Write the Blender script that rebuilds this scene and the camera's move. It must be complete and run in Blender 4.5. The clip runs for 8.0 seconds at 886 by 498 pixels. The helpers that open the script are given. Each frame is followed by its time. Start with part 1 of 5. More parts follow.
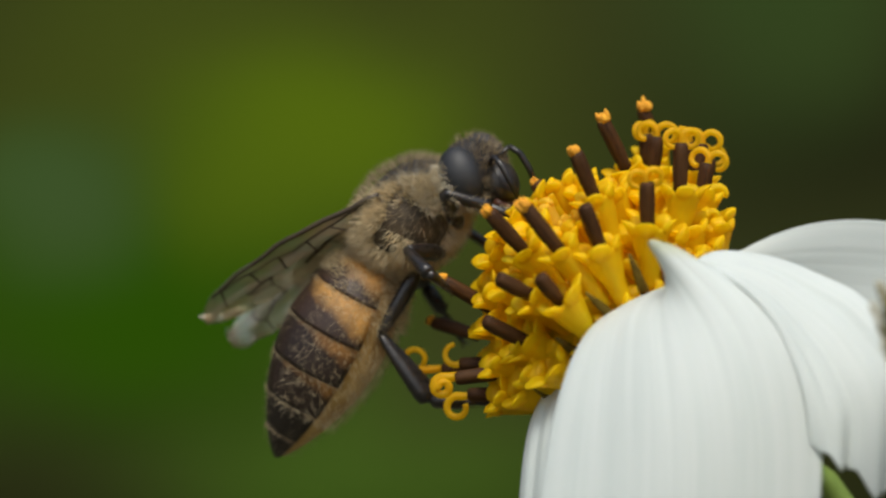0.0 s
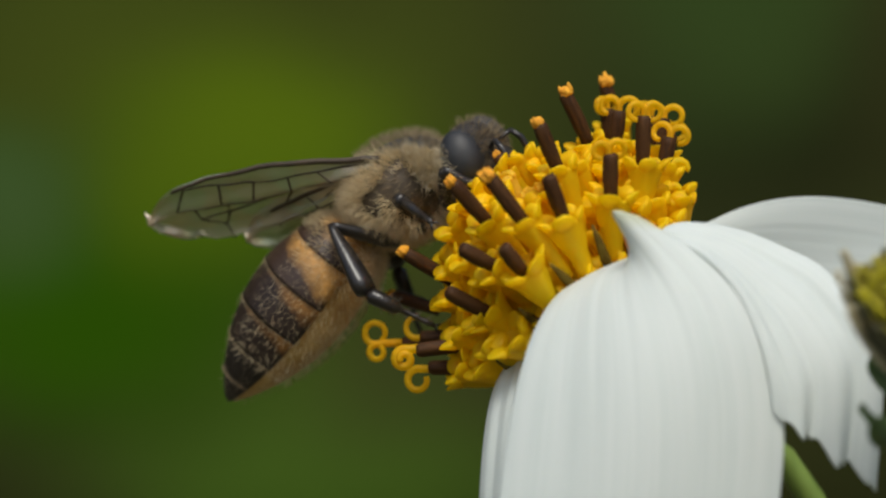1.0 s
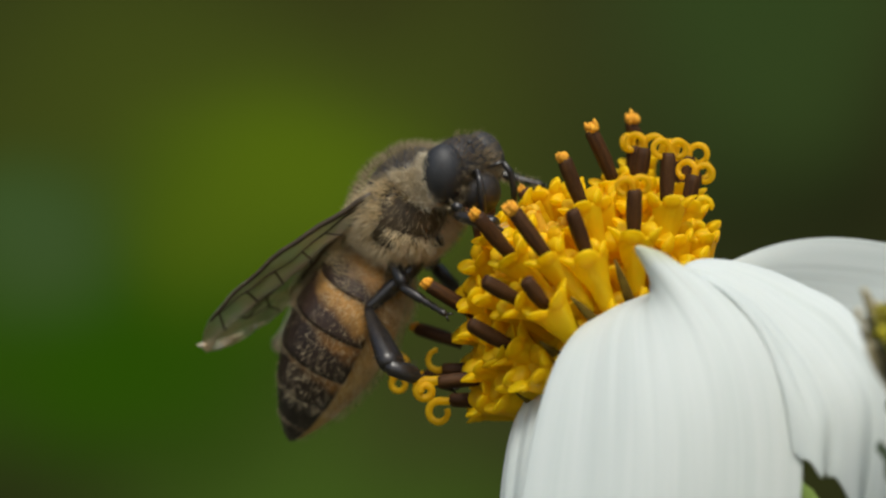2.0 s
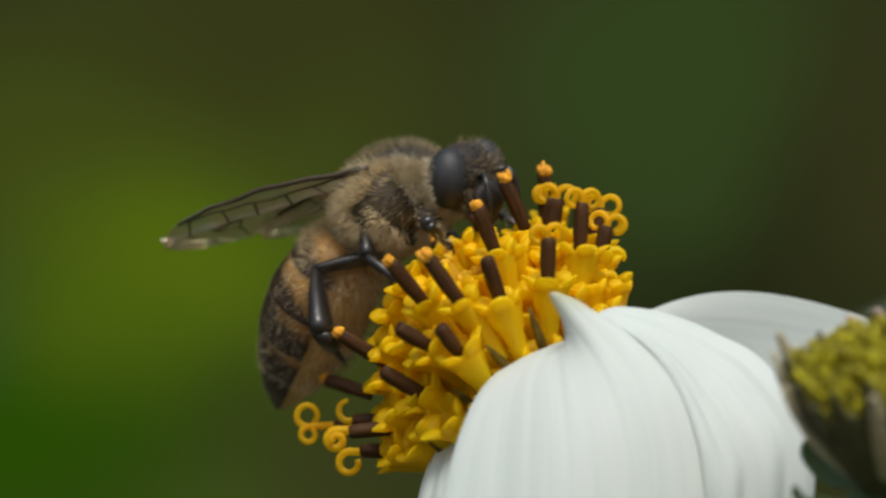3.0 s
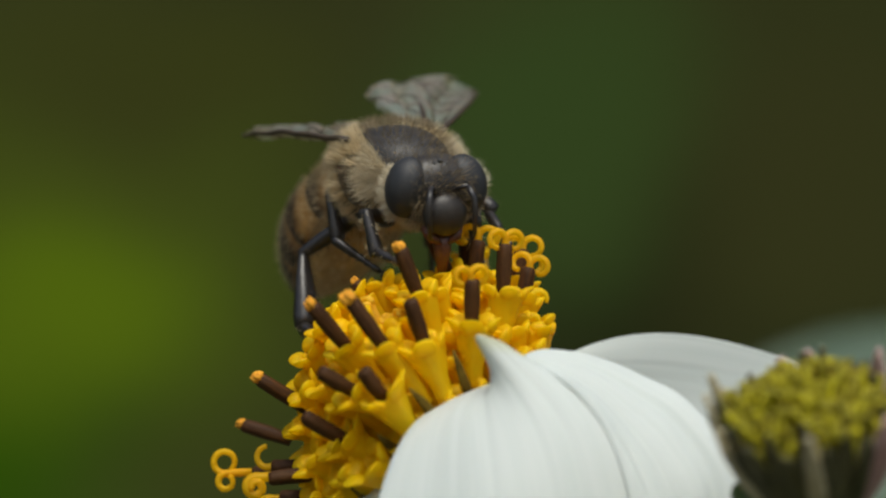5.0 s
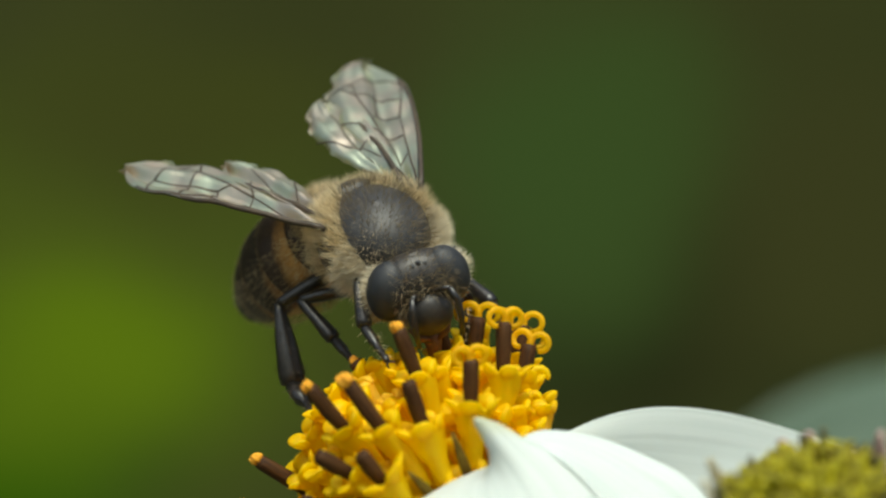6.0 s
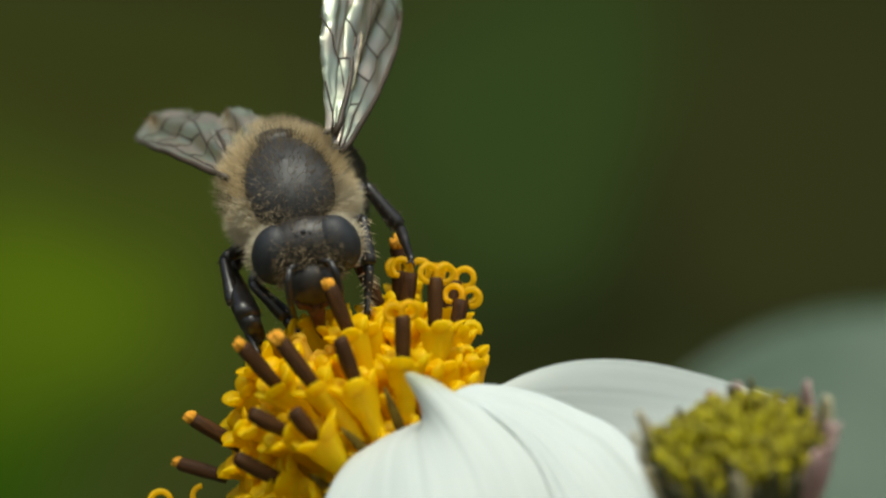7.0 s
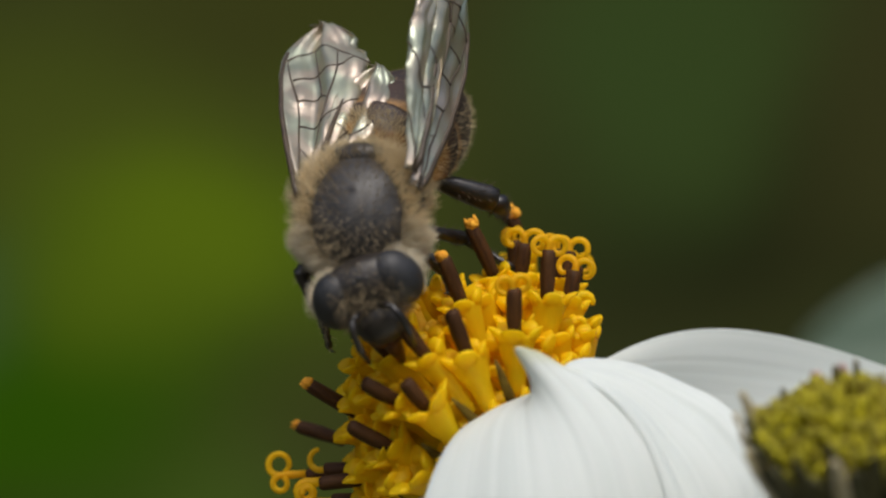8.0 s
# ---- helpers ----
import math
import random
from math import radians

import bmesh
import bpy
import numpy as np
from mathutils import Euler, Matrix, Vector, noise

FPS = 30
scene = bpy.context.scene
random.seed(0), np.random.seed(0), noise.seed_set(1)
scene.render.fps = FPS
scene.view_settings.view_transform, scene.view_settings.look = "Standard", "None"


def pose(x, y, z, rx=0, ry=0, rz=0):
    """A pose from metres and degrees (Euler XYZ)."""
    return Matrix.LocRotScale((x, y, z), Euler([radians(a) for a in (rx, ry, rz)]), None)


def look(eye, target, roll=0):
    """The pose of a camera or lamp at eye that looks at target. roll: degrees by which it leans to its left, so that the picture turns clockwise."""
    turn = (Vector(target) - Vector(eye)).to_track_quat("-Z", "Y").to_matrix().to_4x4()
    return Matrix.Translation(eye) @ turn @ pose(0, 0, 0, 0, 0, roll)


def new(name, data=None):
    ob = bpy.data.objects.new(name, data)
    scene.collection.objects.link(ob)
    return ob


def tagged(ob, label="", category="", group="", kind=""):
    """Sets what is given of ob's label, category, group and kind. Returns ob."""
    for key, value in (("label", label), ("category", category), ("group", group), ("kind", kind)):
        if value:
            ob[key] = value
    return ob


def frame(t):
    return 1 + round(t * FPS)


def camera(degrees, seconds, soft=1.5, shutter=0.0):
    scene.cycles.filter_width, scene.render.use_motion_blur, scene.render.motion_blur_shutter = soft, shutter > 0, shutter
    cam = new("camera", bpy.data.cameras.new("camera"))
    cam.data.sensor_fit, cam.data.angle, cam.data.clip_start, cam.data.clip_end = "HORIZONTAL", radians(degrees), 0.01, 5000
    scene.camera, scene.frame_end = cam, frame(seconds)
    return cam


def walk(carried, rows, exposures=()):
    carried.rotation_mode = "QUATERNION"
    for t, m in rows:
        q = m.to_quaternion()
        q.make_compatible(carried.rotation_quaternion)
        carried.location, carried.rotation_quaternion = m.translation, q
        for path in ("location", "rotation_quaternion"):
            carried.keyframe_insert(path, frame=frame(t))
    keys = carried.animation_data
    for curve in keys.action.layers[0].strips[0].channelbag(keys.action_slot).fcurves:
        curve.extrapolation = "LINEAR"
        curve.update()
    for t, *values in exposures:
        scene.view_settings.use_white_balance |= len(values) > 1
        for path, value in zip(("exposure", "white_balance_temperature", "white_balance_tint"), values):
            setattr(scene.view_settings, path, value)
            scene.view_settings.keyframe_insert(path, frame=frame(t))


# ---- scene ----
MM = 0.001


def V(*a):
    return Vector(a)


# ---- camera ----
cam = camera(24.0, 8.0, soft=2.2, shutter=0.5)
cam.data.dof.use_dof = True
cam.data.dof.focus_distance = 0.0655
cam.data.dof.aperture_fstop = 50.0


def eye(t, x, y, z, yaw, pitch, roll):
    """A camera row: place in millimetres, turn to the right, upwards and clockwise in degrees."""
    a, b = radians(yaw), radians(pitch)
    p = V(x, y, z) * MM
    return t, look(p, p + V(math.sin(a) * math.cos(b), math.cos(a) * math.cos(b), math.sin(b)), roll)


walk(cam, [
    eye(0.0, 0.74, -68.32, 1.05, -1.68, -0.14, -0.37),
    eye(0.5, 0.44, -68.96, 0.26, -0.70, 0.57, 0.52),
    eye(1.0, 0.00, -68.30, 0.00, 0.00, 0.00, 0.00),
    eye(1.2, 0.11, -68.42, -0.13, -0.23, 0.36, 0.20),
    eye(2.3, 0.29, -68.65, -0.73, -0.76, 1.58, 1.44),
    eye(2.5, -0.11, -68.62, -1.04, -0.04, 2.00, 1.40),
    eye(3.0, -0.47, -68.34, -1.67, 2.12, 3.74, 1.51),
    eye(3.5, -0.71, -68.36, -2.17, 3.08, 4.39, 1.34),
    eye(3.8, -0.70, -68.32, -2.36, 2.01, 5.28, 1.52),
    eye(4.0, -0.66, -68.29, -2.50, 2.05, 5.79, 1.67),
    eye(4.2, -0.81, -68.03, -2.66, 3.80, 5.59, 1.82),
    eye(5.3, -1.51, -67.19, -1.31, 5.20, 4.92, 1.05),
    eye(5.5, -1.29, -67.11, -1.28, 4.47, 5.92, 1.26),
    eye(6.0, -0.52, -66.88, -0.35, 4.39, 6.03, 0.42),
    eye(6.1, -0.47, -66.93, -0.34, 4.60, 5.84, 0.33),
    eye(6.5, -0.27, -67.12, -0.29, 5.24, 5.17, -0.01),
    eye(7.0, -0.21, -67.13, -0.26, 6.00, 4.72, -0.42),
    eye(7.5, 0.70, -68.03, 1.01, 3.07, 2.87, 0.19),
    eye(8.0, 0.92, -68.08, 1.10, 1.81, 2.69, 0.37),
], exposures=[(0.0, 0.68, 6500, 6), (1.0, 0.56, 6500, 6), (2.5, 0.66, 6500, 5), (3.5, 0.55, 6500, 5), (4.2, 0.55, 6500, 5), (5.5, 0.56, 6500, 3), (6.0, 0.97, 6600, -5), (6.5, 0.84, 6600, -4), (7.0, 0.70, 6600, -2), (7.5, 0.52, 6500, 10), (8.0, 0.58, 6500, 10)])

# ---- light: bright overcast sky ----
world = bpy.data.worlds.new("sky")
scene.world = world
world.use_nodes = True
wn = world.node_tree.nodes
sky = wn.new("ShaderNodeTexSky")
sky.sky_type = "NISHITA"
sky.sun_disc = False
sky.sun_elevation = radians(58)
sky.sun_rotation = radians(176)
sky.air_density, sky.dust_density, sky.ozone_density = 1.0, 4.0, 1.0
wn["Background"].inputs["Strength"].default_value = 0.085
world.node_tree.links.new(sky.outputs["Color"], wn["Background"].inputs["Color"])
sun = bpy.data.lights.new("sun", "SUN")
sun.energy, sun.angle, sun.color = 1.3, radians(25), (1.0, 0.97, 0.92)
sun_ob = new("sun", sun)
sun_ob.matrix_world = look((0.05, -0.58, 1.0), (0, 0, 0))


# ---- materials ----
def nodes_of(name):
    m = bpy.data.materials.new(name)
    m.use_nodes = True
    nt = m.node_tree
    return m, nt, nt.nodes["Principled BSDF"], nt.nodes["Material Output"]


def noise_node(nt, coord, scale, detail=4.0, stretch=(1, 1, 1), rough=0.55):
    mp = nt.nodes.new("ShaderNodeMapping")
    mp.inputs["Scale"].default_value = stretch
    nt.links.new(coord, mp.inputs["Vector"])
    n = nt.nodes.new("ShaderNodeTexNoise")
    n.inputs["Scale"].default_value, n.inputs["Detail"].default_value, n.inputs["Roughness"].default_value = scale, detail, rough
    nt.links.new(mp.outputs["Vector"], n.inputs["Vector"])
    return n.outputs["Fac"]


def mix_colour(nt, fac, a, b, lo=0.35, hi=0.65):
    r = nt.nodes.new("ShaderNodeMapRange")
    r.inputs["From Min"].default_value, r.inputs["From Max"].default_value = lo, hi
    nt.links.new(fac, r.inputs["Value"])
    m = nt.nodes.new("ShaderNodeMix")
    m.data_type = "RGBA"
    nt.links.new(r.outputs["Result"], m.inputs["Factor"])
    for k, c in ((6, a), (7, b)):
        if isinstance(c, tuple):
            m.inputs[k].default_value = (*c, 1)
        else:
            nt.links.new(c, m.inputs[k])
    return m.outputs[2]


def bump(nt, bsdf, fac, strength, distance):
    b = nt.nodes.new("ShaderNodeBump")
    b.inputs["Strength"].default_value, b.inputs["Distance"].default_value = strength, distance
    nt.links.new(fac, b.inputs["Height"])
    nt.links.new(b.outputs["Normal"], bsdf.inputs["Normal"])


def surface(name, dark, light, grain=1.0, rough=0.5, relief=0.3, stretch=(1, 1, 1), spec=0.5, coords="Object", blotch=5.0, vary=0.0):
    """Two-scale mottled surface; grain is the size of the fine pattern in millimetres."""
    m, nt, bsdf, out = nodes_of(name)
    tc = nt.nodes.new("ShaderNodeTexCoord").outputs[coords]
    k = 1.0 if coords == "UV" else 1.0 / MM
    fine = noise_node(nt, tc, k / grain, 5, stretch)
    coarse = noise_node(nt, tc, k / (grain * blotch), 2, stretch)
    add = nt.nodes.new("ShaderNodeMath")
    add.operation = "MULTIPLY_ADD"
    add.inputs[1].default_value = 0.5
    half = nt.nodes.new("ShaderNodeMath")
    half.operation = "MULTIPLY"
    half.inputs[1].default_value = 0.5
    nt.links.new(coarse, half.inputs[0])
    nt.links.new(fine, add.inputs[0])
    nt.links.new(half.outputs[0], add.inputs[2])
    col = mix_colour(nt, add.outputs[0], dark, light)
    if vary:
        oi = nt.nodes.new("ShaderNodeObjectInfo")
        hsv = nt.nodes.new("ShaderNodeHueSaturation")
        r = nt.nodes.new("ShaderNodeMapRange")
        r.inputs["To Min"].default_value, r.inputs["To Max"].default_value = 1 - vary, 1 + vary
        nt.links.new(oi.outputs["Random"], r.inputs["Value"])
        nt.links.new(r.outputs["Result"], hsv.inputs["Value"])
        nt.links.new(col, hsv.inputs["Color"])
        col = hsv.outputs["Color"]
    nt.links.new(col, bsdf.inputs["Base Color"])
    bsdf.inputs["Roughness"].default_value = rough
    bsdf.inputs["Specular IOR Level"].default_value = spec
    if relief:
        bump(nt, bsdf, fine, relief, grain * 0.2 * MM)
    return m


def leafy(m, share, colour):
    """Lets light through: adds a translucent share to a material."""
    nt = m.node_tree
    bsdf, out = nt.nodes["Principled BSDF"], nt.nodes["Material Output"]
    tr = nt.nodes.new("ShaderNodeBsdfTranslucent")
    tr.inputs["Color"].default_value = (*colour, 1)
    mx = nt.nodes.new("ShaderNodeMixShader")
    mx.inputs["Fac"].default_value = share
    nt.links.new(bsdf.outputs[0], mx.inputs[1])
    nt.links.new(tr.outputs[0], mx.inputs[2])
    nt.links.new(mx.outputs[0], out.inputs["Surface"])
    return m


def petal_material():
    m = surface("petal_white", (0.73, 0.79, 0.765), (0.83, 0.87, 0.85), grain=0.05, rough=0.55, relief=0.35, stretch=(0.12, 3.0, 1), spec=0.3, coords="UV", blotch=4.0)
    nt = m.node_tree
    bsdf = nt.nodes["Principled BSDF"]
    old = bsdf.inputs["Base Color"].links[0].from_socket
    sep = nt.nodes.new("ShaderNodeSeparateXYZ")
    nt.links.new(nt.nodes.new("ShaderNodeTexCoord").outputs["UV"], sep.inputs[0])
    nt.links.new(mix_colour(nt, sep.outputs[0], (0.64, 0.66, 0.40), old, -0.02, 0.07), bsdf.inputs["Base Color"])
    return leafy(m, 0.35, (0.86, 0.89, 0.84))


def yellow(name, dark, light):
    m = surface(name, dark, light, grain=0.35, rough=0.5, relief=0.25, spec=0.35, vary=0.08)
    return leafy(m, 0.58, (1.0, 0.78, 0.010))


def wing_material(name, tint, solid, gloss):
    m, nt, bsdf, out = nodes_of(name)
    tc = nt.nodes.new("ShaderNodeTexCoord").outputs["Object"]
    fac = noise_node(nt, tc, 1.2 / MM, 3)
    nt.links.new(mix_colour(nt, fac, tuple(0.75 * c for c in tint), tint), bsdf.inputs["Base Color"])
    bsdf.inputs["Roughness"].default_value = 0.4
    gl = nt.nodes.new("ShaderNodeBsdfAnisotropic")
    gl.inputs["Roughness"].default_value = 0.40
    hue = noise_node(nt, tc, 0.7 / MM, 1)
    nt.links.new(mix_colour(nt, hue, (0.84, 0.96, 0.82), (1.0, 0.86, 0.78), 0.40, 0.60), gl.inputs["Color"])
    bump(nt, bsdf, fac, 0.5, 0.12 * MM)
    nt.links.new(bsdf.inputs["Normal"].links[0].from_socket, gl.inputs["Normal"])
    tp = nt.nodes.new("ShaderNodeBsdfTransparent")
    tp.inputs["Color"].default_value = (0.85, 0.82, 0.71, 1)
    mx = nt.nodes.new("ShaderNodeMixShader")
    mx.inputs["Fac"].default_value = solid
    nt.links.new(tp.outputs[0], mx.inputs[1])
    nt.links.new(bsdf.outputs[0], mx.inputs[2])
    top = nt.nodes.new("ShaderNodeMixShader")
    top.inputs["Fac"].default_value = gloss
    nt.links.new(mx.outputs[0], top.inputs[1])
    nt.links.new(gl.outputs[0], top.inputs[2])
    nt.links.new(top.outputs[0], out.inputs["Surface"])
    return m


def banded(name, base, band, tip_share):
    """A tergite: base colour in front, dark band on its hind part (along local y), with an uneven border."""
    m = surface(name, band, tuple(1.6 * c for c in band), grain=0.25, rough=0.48, relief=0.25, spec=0.5)
    nt = m.node_tree
    bsdf = nt.nodes["Principled BSDF"]
    old = bsdf.inputs["Base Color"].links[0].from_socket
    tc = nt.nodes.new("ShaderNodeTexCoord")
    sep = nt.nodes.new("ShaderNodeSeparateXYZ")
    nt.links.new(tc.outputs["UV"], sep.inputs[0])
    n = noise_node(nt, tc.outputs["Object"], 1.5 / MM, 3)
    add = nt.nodes.new("ShaderNodeMath")
    add.operation = "MULTIPLY_ADD"
    add.inputs[1].default_value = 0.6
    nt.links.new(n, add.inputs[0])
    off = nt.nodes.new("ShaderNodeMath")
    off.operation = "SUBTRACT"
    off.inputs[1].default_value = 0.5
    nt.links.new(sep.outputs[0], off.inputs[0])
    flank = nt.nodes.new("ShaderNodeMath")
    flank.operation = "ABSOLUTE"
    nt.links.new(off.outputs[0], flank.inputs[0])
    less = nt.nodes.new("ShaderNodeMath")
    less.operation = "MULTIPLY_ADD"
    less.inputs[1].default_value = -1.35
    nt.links.new(flank.outputs[0], less.inputs[0])
    nt.links.new(sep.outputs[1], less.inputs[2])
    nt.links.new(less.outputs[0], add.inputs[2])
    n2 = noise_node(nt, tc.outputs["Object"], 5 / MM, 3)
    warm = mix_colour(nt, n2, tuple(0.7 * c for c in base), base)
    nt.links.new(mix_colour(nt, add.outputs[0], warm, old, tip_share - 0.16, tip_share + 0.26), bsdf.inputs["Base Color"])
    return m


PETAL = petal_material()
YELLOW = yellow("floret_yellow", (0.98, 0.66, 0.004), (1.0, 0.84, 0.012))
BUDPALE = yellow("floret_bud_yellow", (0.90, 0.60, 0.03), (0.95, 0.74, 0.10))
CURL = yellow("stigma_yellow", (0.84, 0.47, 0.004), (0.93, 0.64, 0.012))
ANTHER = surface("anther_brown", (0.030, 0.011, 0.003), (0.085, 0.036, 0.009), grain=0.15, rough=0.6, relief=0.5, stretch=(4, 4, 0.6), spec=0.2)
POLLEN = surface("pollen_orange", (0.60, 0.23, 0.008), (0.90, 0.45, 0.028), grain=0.12, rough=0.8, relief=0.8)
STEM = leafy(surface("stem_green", (0.13, 0.21, 0.035), (0.21, 0.30, 0.06), grain=0.5, rough=0.5, relief=0.3, stretch=(1, 1, 0.15)), 0.1, (0.2, 0.3, 0.05))
BRACT = leafy(surface("bract_green", (0.06, 0.11, 0.03), (0.12, 0.18, 0.06), grain=0.4, rough=0.55, relief=0.3), 0.15, (0.2, 0.3, 0.05))
DRYBRACT = surface("dry_bract", (0.030, 0.032, 0.012), (0.12, 0.11, 0.042), grain=0.4, rough=0.6, relief=0.4, stretch=(1, 1, 0.3))
PALEBRACT = surface("pale_bract", (0.32, 0.27, 0.14), (0.66, 0.59, 0.39), grain=0.4, rough=0.6, relief=0.4)
PINKBRACT = surface("pink_bract", (0.42, 0.26, 0.24), (0.6, 0.42, 0.38), grain=0.4, rough=0.6, relief=0.4)
CHAFF = surface("chaff_brown", (0.07, 0.042, 0.006), (0.19, 0.13, 0.02), grain=0.3, rough=0.8, relief=0.3, spec=0.1)
BUDYELLOW = surface("old_floret_yellow", (0.13, 0.11, 0.003), (0.78, 0.70, 0.012), grain=0.35, rough=0.6, relief=0.6, vary=0.5)
CUTICLE = surface("bee_black_cuticle", (0.013, 0.011, 0.010), (0.035, 0.028, 0.022), grain=0.12, rough=0.42, relief=0.35, spec=0.5)
SCUTUM = surface("bee_scutum", (0.020, 0.019, 0.019), (0.046, 0.043, 0.042), grain=0.09, rough=0.48, relief=0.18, spec=0.5)
LEG = surface("bee_leg", (0.010, 0.009, 0.009), (0.028, 0.022, 0.018), grain=0.15, rough=0.32, relief=0.3, spec=0.6)
EYE = surface("compound_eye", (0.010, 0.011, 0.013), (0.024, 0.024, 0.026), grain=0.05, rough=0.58, relief=0.4, spec=0.6)
TONGUE = surface("tongue_brown", (0.07, 0.022, 0.010), (0.14, 0.05, 0.02), grain=0.2, rough=0.35, relief=0.2)
FUR = leafy(surface("fur_tan", (0.68, 0.55, 0.32), (0.90, 0.79, 0.56), grain=0.5, rough=0.7, relief=0.0, spec=0.2), 0.48, (0.70, 0.57, 0.34))
DARKFUR = surface("fur_dark", (0.05, 0.04, 0.028), (0.12, 0.09, 0.06), grain=0.5, rough=0.7, relief=0.0, spec=0.2)
FACEPALE = surface("fur_face", (0.16, 0.12, 0.07), (0.42, 0.33, 0.20), grain=0.5, rough=0.7, relief=0.0, spec=0.2)
FRINGE = leafy(surface("fur_pale", (0.66, 0.58, 0.42), (0.86, 0.79, 0.62), grain=0.5, rough=0.7, relief=0.0, spec=0.2), 0.3, (0.5, 0.4, 0.22))
ORANGE_A = banded("tergite_amber", (0.58, 0.30, 0.075), (0.028, 0.014, 0.008), 0.30)
ORANGE_B = banded("tergite_brown", (0.46, 0.21, 0.046), (0.020, 0.011, 0.007), -0.04)
DARK_T = banded("tergite_dark", (0.20, 0.088, 0.026), (0.014, 0.009, 0.006), -0.22)
BELLY = surface("sternite_amber", (0.40, 0.215, 0.055), (0.66, 0.43, 0.15), grain=0.5, rough=0.45, relief=0.3, blotch=2.5)
WING = wing_material("wing_membrane", (0.62, 0.56, 0.42), 0.15, 0.27)
FLANK = surface("bee_flank", (0.022, 0.016, 0.010), (0.10, 0.07, 0.04), grain=0.5, rough=0.6, relief=0.3, blotch=2.5)
VEIN = surface("wing_vein", (0.030, 0.020, 0.011), (0.075, 0.050, 0.028), grain=0.3, rough=0.5, relief=0.0)
GROUND = surface("ground_litter", (0.03, 0.035, 0.015), (0.10, 0.09, 0.05), grain=8.0, rough=0.9, relief=0.6)
FARLEAF = leafy(surface("far_leaf_pale", (0.055, 0.105, 0.065), (0.09, 0.14, 0.09), grain=14.0, rough=0.5, relief=0.2), 0.2, (0.2, 0.35, 0.15))


def distance_material():
    """Out-of-focus undergrowth: broad soft tones of leaf and shade, in metres on the backdrop."""
    m, nt, bsdf, out = nodes_of("undergrowth")
    tc = nt.nodes.new("ShaderNodeTexCoord").outputs["Object"]
    wob = nt.nodes.new("ShaderNodeTexNoise")
    wob.inputs["Scale"].default_value, wob.inputs["Detail"].default_value = 5.0, 1.0
    nt.links.new(tc, wob.inputs["Vector"])
    shift = nt.nodes.new("ShaderNodeVectorMath")
    shift.operation = "MULTIPLY_ADD"
    shift.inputs[1].default_value = (0.12, 0.0, 0.12)
    nt.links.new(wob.outputs["Color"], shift.inputs[0])
    nt.links.new(tc, shift.inputs[2])
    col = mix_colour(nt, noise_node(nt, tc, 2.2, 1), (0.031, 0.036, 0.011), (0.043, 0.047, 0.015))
    # lit leaves and shaded gaps, painted into the colour as soft patches
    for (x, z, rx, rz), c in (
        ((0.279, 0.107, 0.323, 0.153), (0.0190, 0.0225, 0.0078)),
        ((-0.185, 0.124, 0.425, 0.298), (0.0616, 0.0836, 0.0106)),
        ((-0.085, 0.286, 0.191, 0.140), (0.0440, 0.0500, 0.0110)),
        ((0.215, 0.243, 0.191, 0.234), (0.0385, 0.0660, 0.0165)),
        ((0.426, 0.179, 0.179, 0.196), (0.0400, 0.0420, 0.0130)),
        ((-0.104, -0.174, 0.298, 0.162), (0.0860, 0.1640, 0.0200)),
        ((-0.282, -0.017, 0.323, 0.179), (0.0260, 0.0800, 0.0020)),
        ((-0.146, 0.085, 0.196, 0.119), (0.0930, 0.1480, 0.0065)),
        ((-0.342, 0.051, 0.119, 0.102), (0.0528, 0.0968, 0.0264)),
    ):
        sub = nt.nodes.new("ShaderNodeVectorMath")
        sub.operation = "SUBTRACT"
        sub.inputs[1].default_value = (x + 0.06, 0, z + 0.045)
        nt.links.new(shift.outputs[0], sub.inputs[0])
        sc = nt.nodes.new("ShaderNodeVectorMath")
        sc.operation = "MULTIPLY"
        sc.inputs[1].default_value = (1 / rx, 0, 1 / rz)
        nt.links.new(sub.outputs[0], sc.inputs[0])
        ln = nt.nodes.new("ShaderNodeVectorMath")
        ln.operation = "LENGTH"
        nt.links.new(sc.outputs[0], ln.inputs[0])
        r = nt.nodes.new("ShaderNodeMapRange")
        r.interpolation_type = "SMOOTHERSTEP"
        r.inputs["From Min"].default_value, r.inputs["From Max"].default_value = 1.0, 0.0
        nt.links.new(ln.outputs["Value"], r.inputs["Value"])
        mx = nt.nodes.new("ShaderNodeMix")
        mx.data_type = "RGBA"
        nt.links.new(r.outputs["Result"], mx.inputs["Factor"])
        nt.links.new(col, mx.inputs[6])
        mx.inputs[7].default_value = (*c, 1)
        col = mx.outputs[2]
    nt.links.new(col, bsdf.inputs["Base Color"])
    bsdf.inputs["Roughness"].default_value = 1.0
    bsdf.inputs["Specular IOR Level"].default_value = 0.0
    return m


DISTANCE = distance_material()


# ---- mesh building (all in millimetres) ----
def mesh_of(name, verts, faces, mats, slots=None, uvs=None):
    me = bpy.data.meshes.new(name)
    me.from_pydata([(v[0] * MM, v[1] * MM, v[2] * MM) for v in verts], [], faces)
    for m in mats if isinstance(mats, (list, tuple)) else [mats]:
        me.materials.append(m)
    if slots:
        me.polygons.foreach_set("material_index", slots)
    if uvs:
        lay = me.uv_layers.new(name="UVMap")
        for lp in me.loops:
            lay.data[lp.index].uv = uvs[lp.vertex_index]
    me.polygons.foreach_set("use_smooth", [True] * len(me.polygons))
    me.update()
    return me


